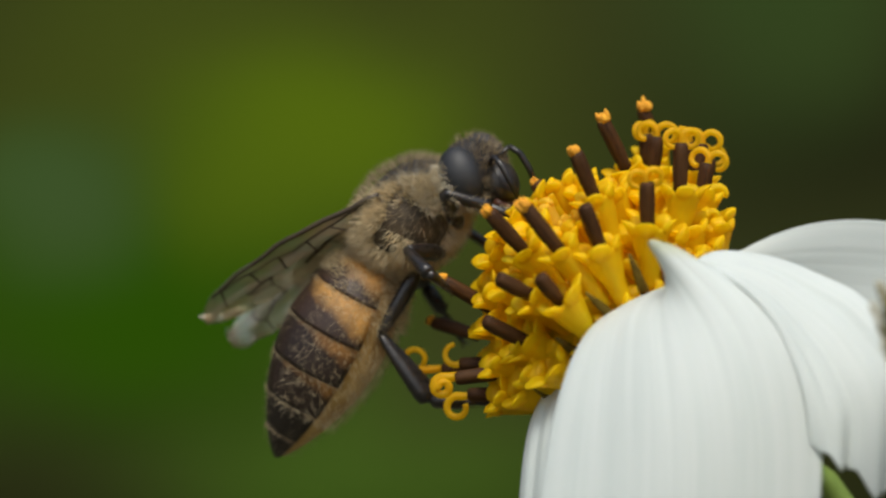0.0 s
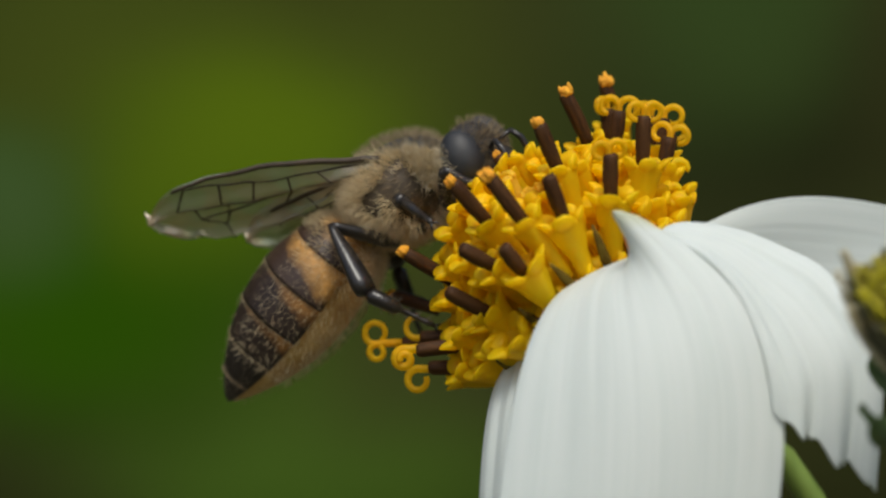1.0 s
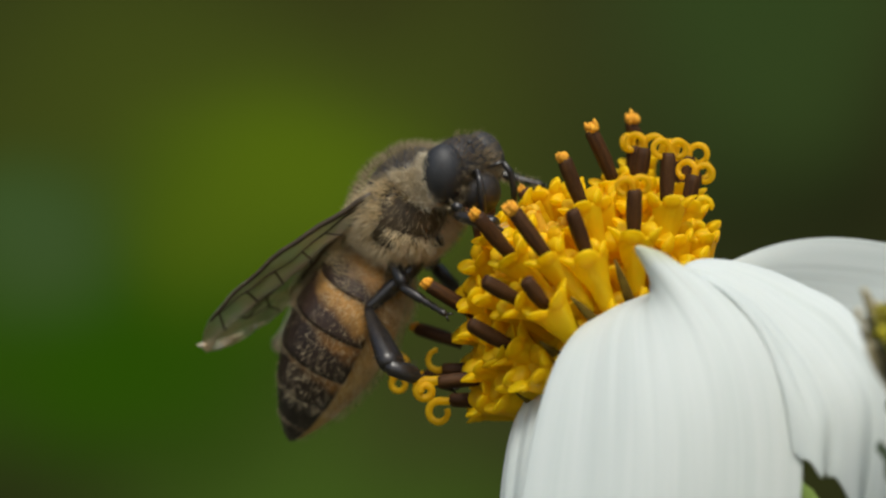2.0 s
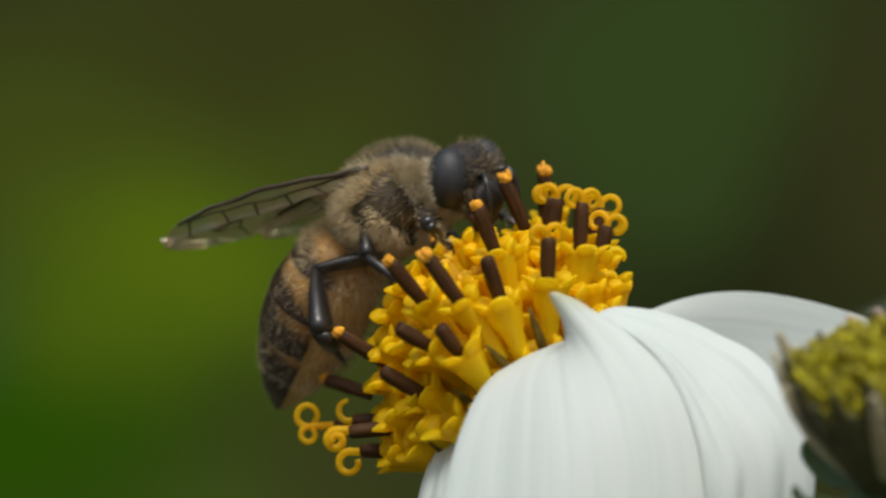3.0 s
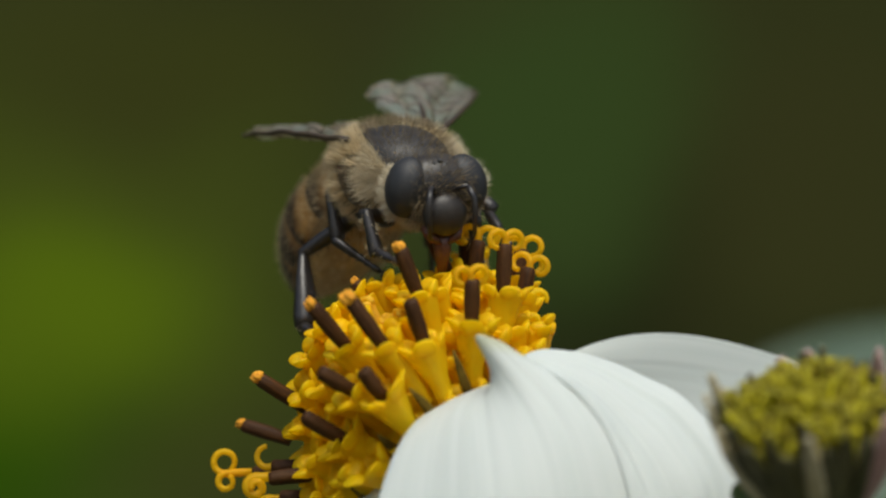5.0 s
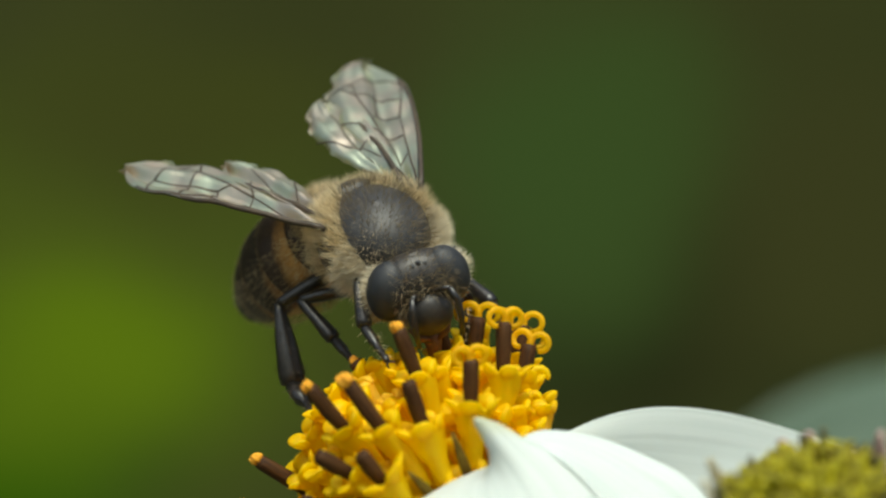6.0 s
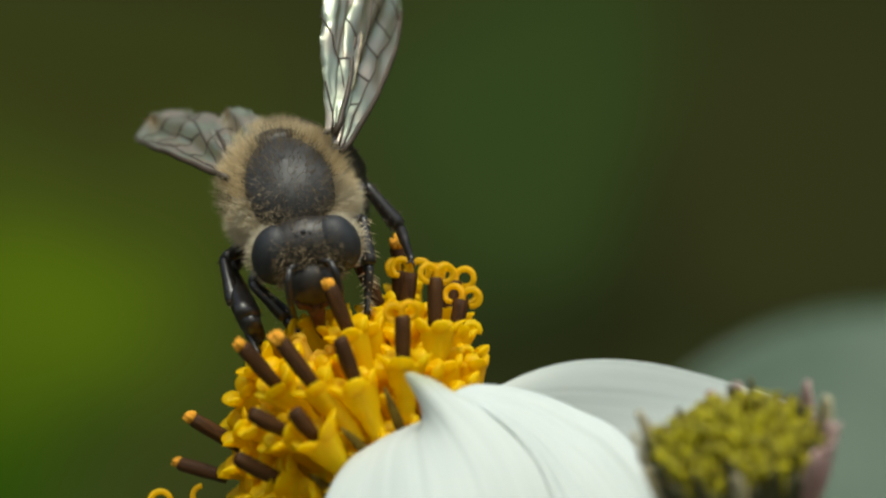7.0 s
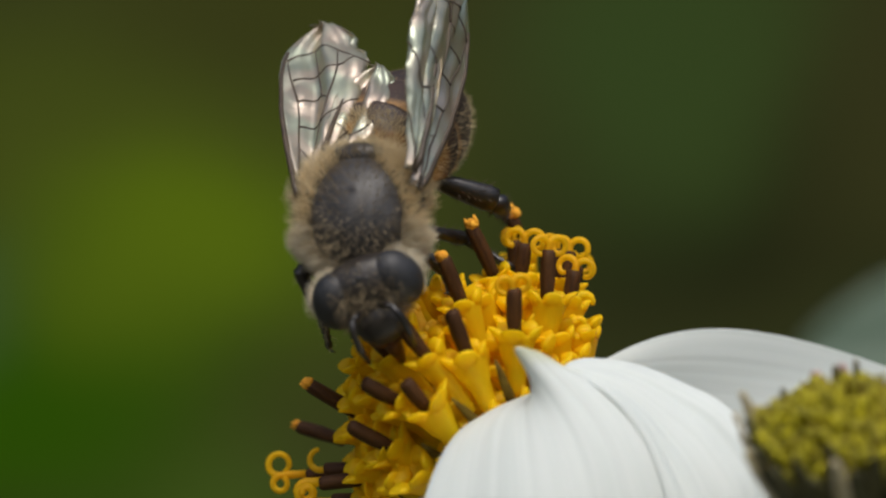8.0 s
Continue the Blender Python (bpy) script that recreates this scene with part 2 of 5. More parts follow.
def part(name, me, parent, label="", m=None, kind=""):
    ob = new(name, me)
    ob.parent = parent
    if m is not None:
        ob.matrix_basis = m
    return tagged(ob, label, kind=kind)


def rings(rows, close=True):
    """Faces that join rows of equal length, each a ring."""
    faces, n = [], len(rows[0])
    for a in range(len(rows) - 1):
        for k in range(n if close else n - 1):
            j = (k + 1) % n
            faces.append((rows[a][k], rows[a][j], rows[a + 1][j], rows[a + 1][k]))
    return faces


def tube(path, radii, n=10, flat=1.0, side=None):
    """A tube along a path with a radius at each point; flat squeezes it across side."""
    path = [Vector(p) for p in path]
    verts, rows = [], []
    ref = Vector(side) if side else None
    for i, p in enumerate(path):
        d = (path[min(i + 1, len(path) - 1)] - path[max(i - 1, 0)]).normalized()
        if ref is None:
            ref = d.orthogonal()
        u = (ref - d * ref.dot(d)).normalized()
        w = d.cross(u)
        ref = u
        rows.append(list(range(len(verts), len(verts) + n)))
        for k in range(n):
            a = 2 * math.pi * k / n
            verts.append(p + u * (math.cos(a) * radii[i] * flat) + w * (math.sin(a) * radii[i]))
    return verts, rings(rows) + [tuple(reversed(rows[0])), tuple(rows[-1])]


def lathe(profile, n=24, wide=1.0, high=1.0):
    """A body along local y: profile rows of (y, radius); wide and high scale it across."""
    verts, rows, uvs = [], [], []
    for i, (y, r) in enumerate(profile):
        rows.append(list(range(len(verts), len(verts) + n)))
        for k in range(n):
            a = 2 * math.pi * k / n
            verts.append(V(math.sin(a) * r * wide, y, math.cos(a) * r * high))
            uvs.append((k / n, i / (len(profile) - 1)))
    return verts, rings(rows) + [tuple(reversed(rows[0])), tuple(rows[-1])], uvs


def blob(rx, ry, rz, nu=24, nv=16, shape=None):
    """An ellipsoid, shaped by a function of its unit direction."""
    verts, rows = [], []
    for i in range(nv + 1):
        b = math.pi * (0.003 + 0.994 * i / nv)
        rows.append(list(range(len(verts), len(verts) + nu)))
        for k in range(nu):
            a = 2 * math.pi * k / nu
            d = V(math.sin(b) * math.cos(a), math.sin(b) * math.sin(a), math.cos(b))
            s = shape(d) if shape else 1.0
            verts.append(V(d.x * rx * s, d.y * ry * s, d.z * rz * s))
    return verts, rings(rows) + [tuple(rows[0]), tuple(reversed(rows[-1]))]


def joined(*pieces):
    verts, faces = [], []
    for v, f in pieces:
        n = len(verts)
        verts += list(v)
        faces += [tuple(i + n for i in q) for q in f]
    return verts, faces


def moved(piece, off=(0, 0, 0), turn=None):
    v, f = piece[0], piece[1]
    r = turn.to_matrix() if turn else Matrix.Identity(3)
    return [r @ Vector(p) + Vector(off) for p in v], f


def sheet(fn, nu, nv, thick):
    """A thin closed sheet from fn(u, v), u and v in 0..1, with its thickness; returns verts, faces, uvs."""
    grid = [[Vector(fn(i / nu, j / nv)) for j in range(nv + 1)] for i in range(nu + 1)]
    verts, uvs, top, low = [], [], [], []
    for s, rows in ((0.5, top), (-0.5, low)):
        for i in range(nu + 1):
            row = []
            for j in range(nv + 1):
                du = grid[min(i + 1, nu)][j] - grid[max(i - 1, 0)][j]
                dv = grid[i][min(j + 1, nv)] - grid[i][max(j - 1, 0)]
                n = du.cross(dv)
                n = n.normalized() if n.length > 1e-9 else V(0, 0, 1)
                row.append(len(verts))
                verts.append(grid[i][j] + n * (thick * s))
                uvs.append((i / nu, j / nv))
            rows.append(row)
    faces = [tuple(reversed(f)) for f in rings(low, False)] + rings(top, False)
    rim_t = top[0] + [r[-1] for r in top[1:]] + top[-1][-2::-1] + [r[0] for r in top[-2:0:-1]]
    rim_l = low[0] + [r[-1] for r in low[1:]] + low[-1][-2::-1] + [r[0] for r in low[-2:0:-1]]
    for k in range(len(rim_t)):
        j = (k + 1) % len(rim_t)
        faces.append((rim_t[j], rim_t[k], rim_l[k], rim_l[j]))
    return verts, faces, uvs


def curve3(a, b, c, d, t):
    s = 1 - t
    return Vector(a) * s ** 3 + Vector(b) * (3 * s * s * t) + Vector(c) * (3 * s * t * t) + Vector(d) * t ** 3


def slope3(a, b, c, d, t):
    return (curve3(a, b, c, d, min(t + 0.01, 1)) - curve3(a, b, c, d, max(t - 0.01, 0))).normalized()


def hairs(name, spots, length, width, mats, parent, rng, droop=0.25, kind="stuff", label=""):
    """Fine tapered hairs in one mesh; spots are (root, way) pairs."""
    verts, faces = [], []
    for p, d in spots:
        d = (d + V(rng.uniform(-1, 1), rng.uniform(-1, 1), rng.uniform(-1, 1)) * droop).normalized()
        side = d.cross(V(rng.uniform(-1, 1), rng.uniform(-1, 1), rng.uniform(-1, 1))).normalized() * width
        ln = length * rng.uniform(0.55, 1.15)
        bow = V(rng.uniform(-1, 1), rng.uniform(-1, 1), rng.uniform(-1, 1)) * (ln * 0.12)
        n = len(verts)
        verts += [p - side, p + side, p + d * ln * 0.55 + side * 0.7 + bow, p + d * ln * 0.55 - side * 0.7 + bow, p + d * ln]
        faces += [(n, n + 1, n + 2, n + 3), (n + 3, n + 2, n + 4)]
    return part(name, mesh_of(name, verts, faces, mats), parent, label, kind=kind)


# ---- setting ----
def setting():
    g = bpy.data.meshes.new("ground")
    bm = bmesh.new()
    bmesh.ops.create_grid(bm, x_segments=60, y_segments=60, size=1.0)
    for v in bm.verts:
        r = v.co.length
        v.co.x, v.co.y = v.co.x * (0.6 + 300 * r ** 4), v.co.y * (0.6 + 300 * r ** 4)
        v.co.z = 0.012 * noise.noise(v.co * 6) if r < 0.9 else 0.0
    bm.to_mesh(g)
    bm.free()
    g.materials.append(GROUND)
    ob = new("ground", g)
    ob.location = (0, 0, -0.32)
    tagged(ob, "dark leaf litter ground under the flowers", "ground", kind="structure")

    def far(u, v):
        a = radians(-62 + 124 * v)
        return (2300 * math.sin(a), 2300 * (math.cos(a) - 1), -340 + 1500 * u)
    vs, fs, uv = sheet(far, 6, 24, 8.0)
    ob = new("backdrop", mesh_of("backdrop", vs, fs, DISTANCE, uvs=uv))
    ob.location = (0, 1.5, 0)
    tagged(ob, "dim green undergrowth far out of focus", "undergrowth", kind="structure")


def leaf_blade(name, ln, wd, mat, cup=0.15, fold=0.1):
    """A broad leaf blade with a toothed edge along local y."""
    def fn(u, v):
        w = wd * 0.5 * math.sin(math.pi * min(1, 0.06 + 0.94 * u)) ** 0.7 * (1 - 0.25 * u)
        w *= 1 + 0.05 * (((u * 14) % 1) - 0.5)
        s = 2 * v - 1
        return (s * w, u * ln, -cup * ln * u * u + abs(s) * fold * w + 0.02 * ln * math.sin(9 * u) * abs(s))
    vs, fs, uv = sheet(fn, 40, 12, 0.5)
    return mesh_of(name, vs, fs, mat, uvs=uv)


def far_plant():
    """A pale broad leaf on its stalk behind the flower."""
    plant = new("broad_leaf_plant")
    plant.location = V(352.0, 900.00, 6.0) * MM
    tagged(plant, "pale blue-green broad leaf on a thin stalk, out of focus", "plant")
    b = part("leaf_blade", leaf_blade("leaf_blade", 220, 160, FARLEAF, 0.1), plant, "pale blue-green leaf blade")
    b.matrix_basis = Matrix.Translation((0.066, 0, -0.029)) @ Matrix(((0.0, -0.975, 0.05), (0.5, 0.0, -0.86), (0.86, 0.22, 0.5))).to_4x4()
    root = plant.location / MM
    part("stalk", mesh_of("stalk", *tube([V(66, 0, -29), V(90, 10, -80), V(124, 14, -200), V(126, 16, -322 - root.z)], [1.8, 2.2, 2.6, 3.0]), STEM), plant)


# ---- the flower ----
AXIS = V(-0.60, -0.13, 0.79).normalized()
ACROSS = V(0.80, 0.0, 0.60)
ACROSS = (ACROSS - AXIS * ACROSS.dot(AXIS)).normalized()
FRONT = ACROSS.cross(AXIS).normalized()
if FRONT.y > 0:
    FRONT = -FRONT
HEART = V(4.57, -1.20, -1.71)


def on_disc(r, a, h):
    """A place over the disc: radius in mm, angle in degrees from ACROSS towards FRONT, height along the axis."""
    a = radians(a)
    return HEART + ACROSS * (r * math.cos(a)) + FRONT * (r * math.sin(a)) + AXIS * h


def stand(p, d, twist=0.0):
    """A pose (in metres) at p with local z along d."""
    q = Vector(d).normalized().to_track_quat("Z", "Y").to_matrix().to_4x4()
    return Matrix.Translation(Vector(p) * MM) @ q @ Matrix.Rotation(twist, 4, "Z")


def corolla(ln, mouth, seed, shut=0.0):
    """A trumpet floret along local z with an open throat and five thick, rounded lobes that bend back; shut folds them in."""
    rng = random.Random(seed)
    n = 20
    verts, rows = [], []
    bow = V(rng.uniform(-0.12, 0.12), rng.uniform(-0.12, 0.12), 0)
    ph = rng.uniform(0, 6)
    for h, r in ((0, 0.22), (0.2, 0.27), (0.42, 0.32), (0.6, mouth * 0.82), (0.70, mouth * 0.92), (0.8, mouth * 1.06), (0.845, mouth * 1.12), (0.855, mouth * 1.05), (0.82, mouth * 0.84), (0.74, mouth * 0.7), (0.66, mouth * 0.5), (0.64, 0.05)):
        rows.append(list(range(len(verts), len(verts) + n)))
        for k in range(n):
            a = 2 * math.pi * k / n
            rr = r * (1 + 0.07 * h * math.cos(5 * a + ph))
            verts.append(V(rr * math.cos(a), rr * math.sin(a), ln * h) + bow * (h * h))
    pieces = [(verts, rings(rows) + [tuple(reversed(rows[0])), tuple(rows[-1])])]
    for k in range(5):
        a0 = (2 * math.pi * k - ph) / 5 + rng.uniform(-0.12, 0.12)
        o, t = V(math.cos(a0), math.sin(a0), 0), V(-math.sin(a0), math.cos(a0), 0)
        size = rng.uniform(0.80, 1.0) * mouth / 0.50
        out = rng.uniform(0.4, 1.25) if not shut else -0.35 * shut
        root = o * (mouth * 0.92) + V(0, 0, ln * 0.80) + bow * 0.7
        vs, fs = blob(0.335 * size, 0.165 * size, 0.28 * size, 14, 10)
        lobe = []
        for q in vs:
            z = q.z + 0.17 * size
            lean = out * max(0.0, z) ** 2 * 1.5
            lobe.append(root + t * q.x + o * (q.y + lean) + V(0, 0, z - 0.35 * abs(out) * max(0.0, z) ** 2))
        pieces.append((lobe, fs))
    return joined(*pieces)


def ray_petal(name, parent, a, b, c, d, side, widths, cup, ridge, seed, label="", lobes=0.25, mat=None):
    """A white ray petal: centre line a-b-c-d, side is across, widths are half widths at base, middle and end."""
    rng = random.Random(seed)
    ph = [rng.uniform(0, 6) for _ in range(4)]
    side = Vector(side).normalized()

    def fn(u, v):
        s = 2 * v - 1
        p, t = curve3(a, b, c, d, u), slope3(a, b, c, d, u)
        x = (side - t * side.dot(t)).normalized()
        n = x.cross(t)
        w0, w1, w2 = widths
        g = math.sin(min(1.0, u / 0.5) * math.pi / 2) ** 0.9
        w = w0 + (w1 - w0) * g + (w2 - w1) * max(0.0, (u - 0.5) / 0.5) ** 2
        w *= 1.0 if u < 0.86 else math.sqrt(max(0.0, 1 - ((u - 0.86) / 0.145) ** 2)) * 0.85 + 0.15
        end = lobes * (0.5 + 0.5 * math.cos(s * 7 + ph[3])) * max(0, (u - 0.8) / 0.2)
        rid = ridge * (math.cos(s * 17 + ph[0]) * 0.55 + 0.45 * math.cos(s * 9 + ph[1])) * math.sin(math.pi * min(1, u * 0.9 + 0.12)) ** 0.5
        wave = 2.2 * ridge * math.sin(5 * u + 2.5 * s + ph[2]) * u
        return p + x * (s * w) + n * (cup * s * s * w + rid + wave) + t * (end * 1.2)
    vs, fs, uv = sheet(fn, 56, 72, 0.09)
    return part(name, mesh_of(name, vs, fs, mat or PETAL, uvs=uv), parent, label)


def loft_petal(name, parent, left, right, bulge, ridge, seed, label="", spread=1.0, edge=None):
    """A white ray petal between two edge curves: bulge lifts its middle towards the front."""
    rng = random.Random(seed)
    ph = [rng.uniform(0, 6) for _ in range(6)]
    creases = [-0.85 + 0.29 * i + rng.uniform(-0.08, 0.08) for i in range(7)]

    def fn(u, v):
        q = v + (v ** spread - v) * (1 - u) ** 2
        a, b = curve3(*left, u), curve3(*right, u)
        p = a.lerp(b, q)
        s = 2 * v - 1
        lift = bulge * (1 - s * s) * (0.25 + 0.75 * math.sin(math.pi * min(1.0, u * 0.75 + 0.08)))
        wide = (b - a).length
        fold = ridge * (math.cos(s * 6.5 + ph[0]) * 0.6 + math.cos(s * 13 + ph[1]) * 0.2 + 1.6 * noise.noise(V(u * 1.1, s * 3.5, seed + 4.0)) + 0.06 * math.cos(s * 31 + ph[5]))
        fold *= min(1.0, 0.35 + wide * 0.12) * (0.5 + 0.5 * noise.noise(V(u * 2.0, s * 2.5, seed)) + 0.4)
        for c in creases:
            fold -= 0.9 * ridge * math.exp(-((s - c) / 0.045) ** 2) * (1 - u) ** 0.5
        p = p + V(0, -1, 0.15) * lift + V(0.1, -1, 0.3) * fold + V(0, -0.09, 0.02) * math.sin(5 * u + 3 * s + ph[2])
        if edge:
            p = p + (along(edge, v) - left[0].lerp(right[0], v ** spread) - V(0, -1, 0.15) * (bulge * (1 - s * s) * 0.44)) * (1 - u) ** 7
        return p
    vs, fs, uv = sheet(fn, 90, 110, 0.07)
    return part(name, mesh_of(name, vs, fs, PETAL, uvs=uv), parent, label)


def along(points, t):
    """A smooth curve through evenly spaced points."""
    n = len(points) - 1
    k = min(int(t * n), n - 1)
    f = t * n - k
    a, b, c, d = (points[min(max(k + o, 0), n)] for o in (-1, 0, 1, 2))
    return b + ((c - a) * f + (a * 2 - b * 5 + c * 4 - d) * (f * f) + (b * 3 - a + d - c * 3) * (f ** 3)) * 0.5


def edged_petal(name, parent, left, right, bulge, ridge, seed, label, frill):
    """A white ray petal between two margins that meet in a point at its base; its end is ruffled."""
    rng = random.Random(seed)
    ph = [rng.uniform(0, 6) for _ in range(4)]

    def fn(u, v):
        a, b = along(left, u), along(right, u)
        p = a.lerp(b, v)
        s = 2 * v - 1
        wide = min(1.0, (b - a).length / 3.0)
        crest = 1.6 * math.exp(-((v - 0.11) / 0.09) ** 2) - math.exp(-((v - 0.42) / 0.18) ** 2) * 0.9
        p = p + V(0.1, -0.8, 0.55) * (wide * (bulge * (1 - s * s) + 0.07 * crest))
        fold = ridge * (0.8 * math.cos(s * 7 + ph[0] + u) + 0.3 * math.cos(s * 15 + ph[1] + 2 * u) + 2.2 * noise.noise(V(u * 1.6, s * 4.0, seed + 1.5)))
        p = p + V(0.1, -1, 0.4) * (fold * wide)
        e = max(0.0, (u - 0.6) / 0.4)
        p = p + V(0.15, -0.35, 0.1) * (frill * 0.9 * e ** 2 * math.sin(s * 8.5 + ph[2]))
        return p + V(0.25, 0, -1) * (frill * e ** 5 * (0.7 * math.sin(s * 8 + ph[3]) + 0.35 * math.sin(s * 19)) * (1 - s * s * 0.6))
    vs, fs, uv = sheet(fn, 84, 80, 0.07)
    return part(name, mesh_of(name, vs, fs, PETAL, uvs=uv), parent, label)


def anther(ln, seed):
    """Dark anther tube along local z, with five faint ribs."""
    rng = random.Random(seed)
    n = 15
    verts, rows = [], []
    b = [rng.uniform(-0.05, 0.05) for _ in range(2)]
    for h, r in ((-0.36, 0.17), (0, 0.19), (0.3, 0.215), (0.7, 0.21), (0.92, 0.20), (1.0, 0.15)):
        rows.append(list(range(len(verts), len(verts) + n)))
        for k in range(n):
            a = 2 * math.pi * k / n
            rr = 1.13 * r * (1 + 0.07 * math.cos(5 * a))
            verts.append(V(rr * math.cos(a) + b[0] * h * h * ln, rr * math.sin(a) + b[1] * h * h * ln, h * ln))
    return verts, rings(rows) + [tuple(reversed(rows[0])), tuple(rows[-1])]


def pollen_tip(seed, size=1.0):
    """A crumbly tuft of pollen and anther flaps."""
    rng = random.Random(seed)
    pieces = []
    for k in range(7):
        a = 2 * math.pi * k / 7 + rng.uniform(-0.3, 0.3)
        ln = rng.uniform(0.12, 0.42) * size
        d = V(math.cos(a) * 0.10, math.sin(a) * 0.10, 1)
        r = 0.13 * size
        p = V(math.cos(a) * r, math.sin(a) * r, -0.06)
        pieces.append(tube([p, p + d * ln * 0.5, p + d * ln], [0.085 * size, 0.10 * size, 0.03 * size], 6))
    core = blob(0.20 * size, 0.20 * size, 0.19 * size, 14, 10, lambda d: 1 + 0.38 * noise.noise(d * 4 + V(seed, 0, 0)))
    pieces.append(moved(core, (0, 0, 0.04)))
    return joined(*pieces)


def curl(r, turn, stem, thick=0.09):
    """One branch of a style: it rises with the other, bends aside and rolls back on itself in a ring."""
    path, radii = [V(0, 0, -0.1), V(0.02, 0, stem * 0.6)], [thick, thick]
    for i in range(19):
        a = radians(180 - turn * i / 18)
        k = 1.0 - (0.16 if turn < 340 else 0.6) * i / 18
        path.append(V(r + r * k * math.cos(a), 0.16 * i / 18, stem + 0.2 * r + r * k * math.sin(a)))
        radii.append(thick * (1.0 - 0.25 * (i / 18)))
    return tube(path, radii, 8)


def flower():
    fl = new("flower")
    fl.location = (0, 0, 0)
    tagged(fl, "white beggarticks flower with a yellow disc and drooping white petals", "flower")
    rng = random.Random(4)
    # receptacle under the florets
    m = stand(HEART, AXIS)
    v, f, _ = lathe([(-2.2, 0.5), (-1.6, 1.6), (-0.8, 2.6), (-0.1, 3.05), (0.0, 2.9)], 28)
    part("receptacle", mesh_of("receptacle", [(p.x, -p.z, p.y) for p in v], f, BRACT), fl, "green receptacle", m)
    v, f, _ = lathe([(-0.1, 3.0), (0.5, 3.3), (1.4, 3.2), (2.4, 2.7), (3.4, 1.7), (3.9, 0.4)], 32)
    part("disc_core", mesh_of("disc_core", [(p.x, -p.z, p.y) for p in v], f, YELLOW), fl, "yellow ground between the florets", m)
    # bracts round it
    for k in range(9):
        a = 40 * k + 11
        p0, p1 = on_disc(1.6, a, -1.9), on_disc(3.5, a + 4, -0.9)
        p2, p3 = on_disc(4.0, a, -1.4), on_disc(4.6, a + 5, -2.6)
        tang = on_disc(1, a + 90, 0) - HEART
        ray_petal("bract", fl, p0, p1, p2, p3, tang, (0.5, 0.5, 0.25), 0.2, 0.03, k, mat=BRACT, lobes=0)
    # stem
    s0 = HEART - AXIS * 2.0
    s1, s2, s3 = V(11.70, 3.50, -7.18), V(15.32, 4.50, -10.24), V(24, 8, -60)
    path = [curve3(s0, s0 - AXIS * 3, s1 - (s2 - s1) * 0.3, s1, i / 8) for i in range(8)] + [curve3(s1, s1 + (s2 - s1), s3 + V(-4, 0, 25), s3, i / 10) for i in range(11)]
    path += [V(27, 9, -150), V(28, 12, -323)]
    part("stem", mesh_of("stem", *tube(path, [0.46] * (len(path) - 2) + [0.7, 0.9], 12), STEM), fl, "smooth green stem")
    # white petals
    up = V(0, 0, 1)
    loft_petal("ray_petal", fl, (V(4.48, -5.20, -0.99), V(2.43, -6.90, -0.98), V(1.72, -8.60, -4.52), V(1.25, -9.20, -11.04)),
               (V(6.45, -7.00, 0.45), V(9.20, -8.20, -0.50), V(10.80, -9.90, -3.00), V(8.60, -10.00, -10.89)), 0.75, 0.030, 1,
               "broad white petal hanging down, ridged, with a pointed ear at its base", spread=1.5,
               edge=(V(4.48, -5.30, -0.99), V(4.95, -5.80, -0.56), V(5.47, -6.40, -0.29), V(5.88, -7.00, -0.13), V(5.42, -7.50, 0.38), V(4.93, -7.90, 1.10), V(5.67, -7.50, 0.92), V(6.45, -7.00, 0.45)))
    margin = (V(6.18, -7.05, 0.28), V(6.84, -7.46, 0.18), V(7.65, -8.04, -0.34), V(8.44, -8.52, -1.30), V(8.91, -8.95, -2.39), V(9.16, -9.30, -3.33), V(9.29, -9.50, -4.18), V(9.41, -9.61, -4.71))
    edged_petal("ray_petal", fl, margin,
                (V(6.23, -6.90, 0.32), V(6.64, -6.75, 0.65), V(7.33, -6.60, 0.77), V(8.65, -6.45, 0.59), V(10.04, -6.70, 0.05), V(11.35, -7.30, -0.78), V(12.56, -8.30, -2.91), V(12.26, -8.90, -6.83)), 0.12, 0.035, 2,
                "white petal with a folded edge and a ruffled end", frill=0.42)
    loft_petal("ray_petal", fl, (V(7.48, 0.50, 0.09), V(10.56, 2.00, 2.15), V(13.36, 2.70, 2.56), V(20.46, 3.50, -0.21)),
               (V(6.99, 0.30, -0.54), V(10.44, 2.20, -2.27), V(13.90, 3.30, -3.86), V(20.12, 3.00, -2.30)), 0.15, 0.009, 3,
               "white petal reaching back, evenly lit")
    ray_petal("ray_petal", fl, V(3.56, -3.00, -2.64), V(2.52, -4.60, -2.57), V(2.15, -6.40, -5.35), V(1.78, -6.50, -10.71), V(0.8, -0.55, 0.1), (0.5, 1.5, 1.2), 0.3, 0.05, 5,
              "white petal hanging behind the broad one")
    # disc florets: first those round a stamen that shows, then the rest of the spiral rows between them
    opened = [mesh_of("disc_floret", *corolla(2.6, 0.50 + 0.04 * (k % 3), k), YELLOW) for k in range(10)]
    closed = [mesh_of("disc_floret", *corolla(2.5, 0.34 + 0.03 * k, k + 30, 1.0), BUDPALE) for k in range(3)]
    made = []

    def floret(base, d, me):
        ob = part("disc_floret", me, fl, "", stand(base, d, rng.uniform(0, 6)))
        made.append((base + d * 2.6, ob))
        return ob

    def nearest(p):
        return min(made, key=lambda e: (e[0] - p).length)[1]

    def put(name, me, host, m, label=""):
        host_m = host.matrix_basis
        return part(name, me, host, label, host_m.inverted() @ m)

    count = [0]

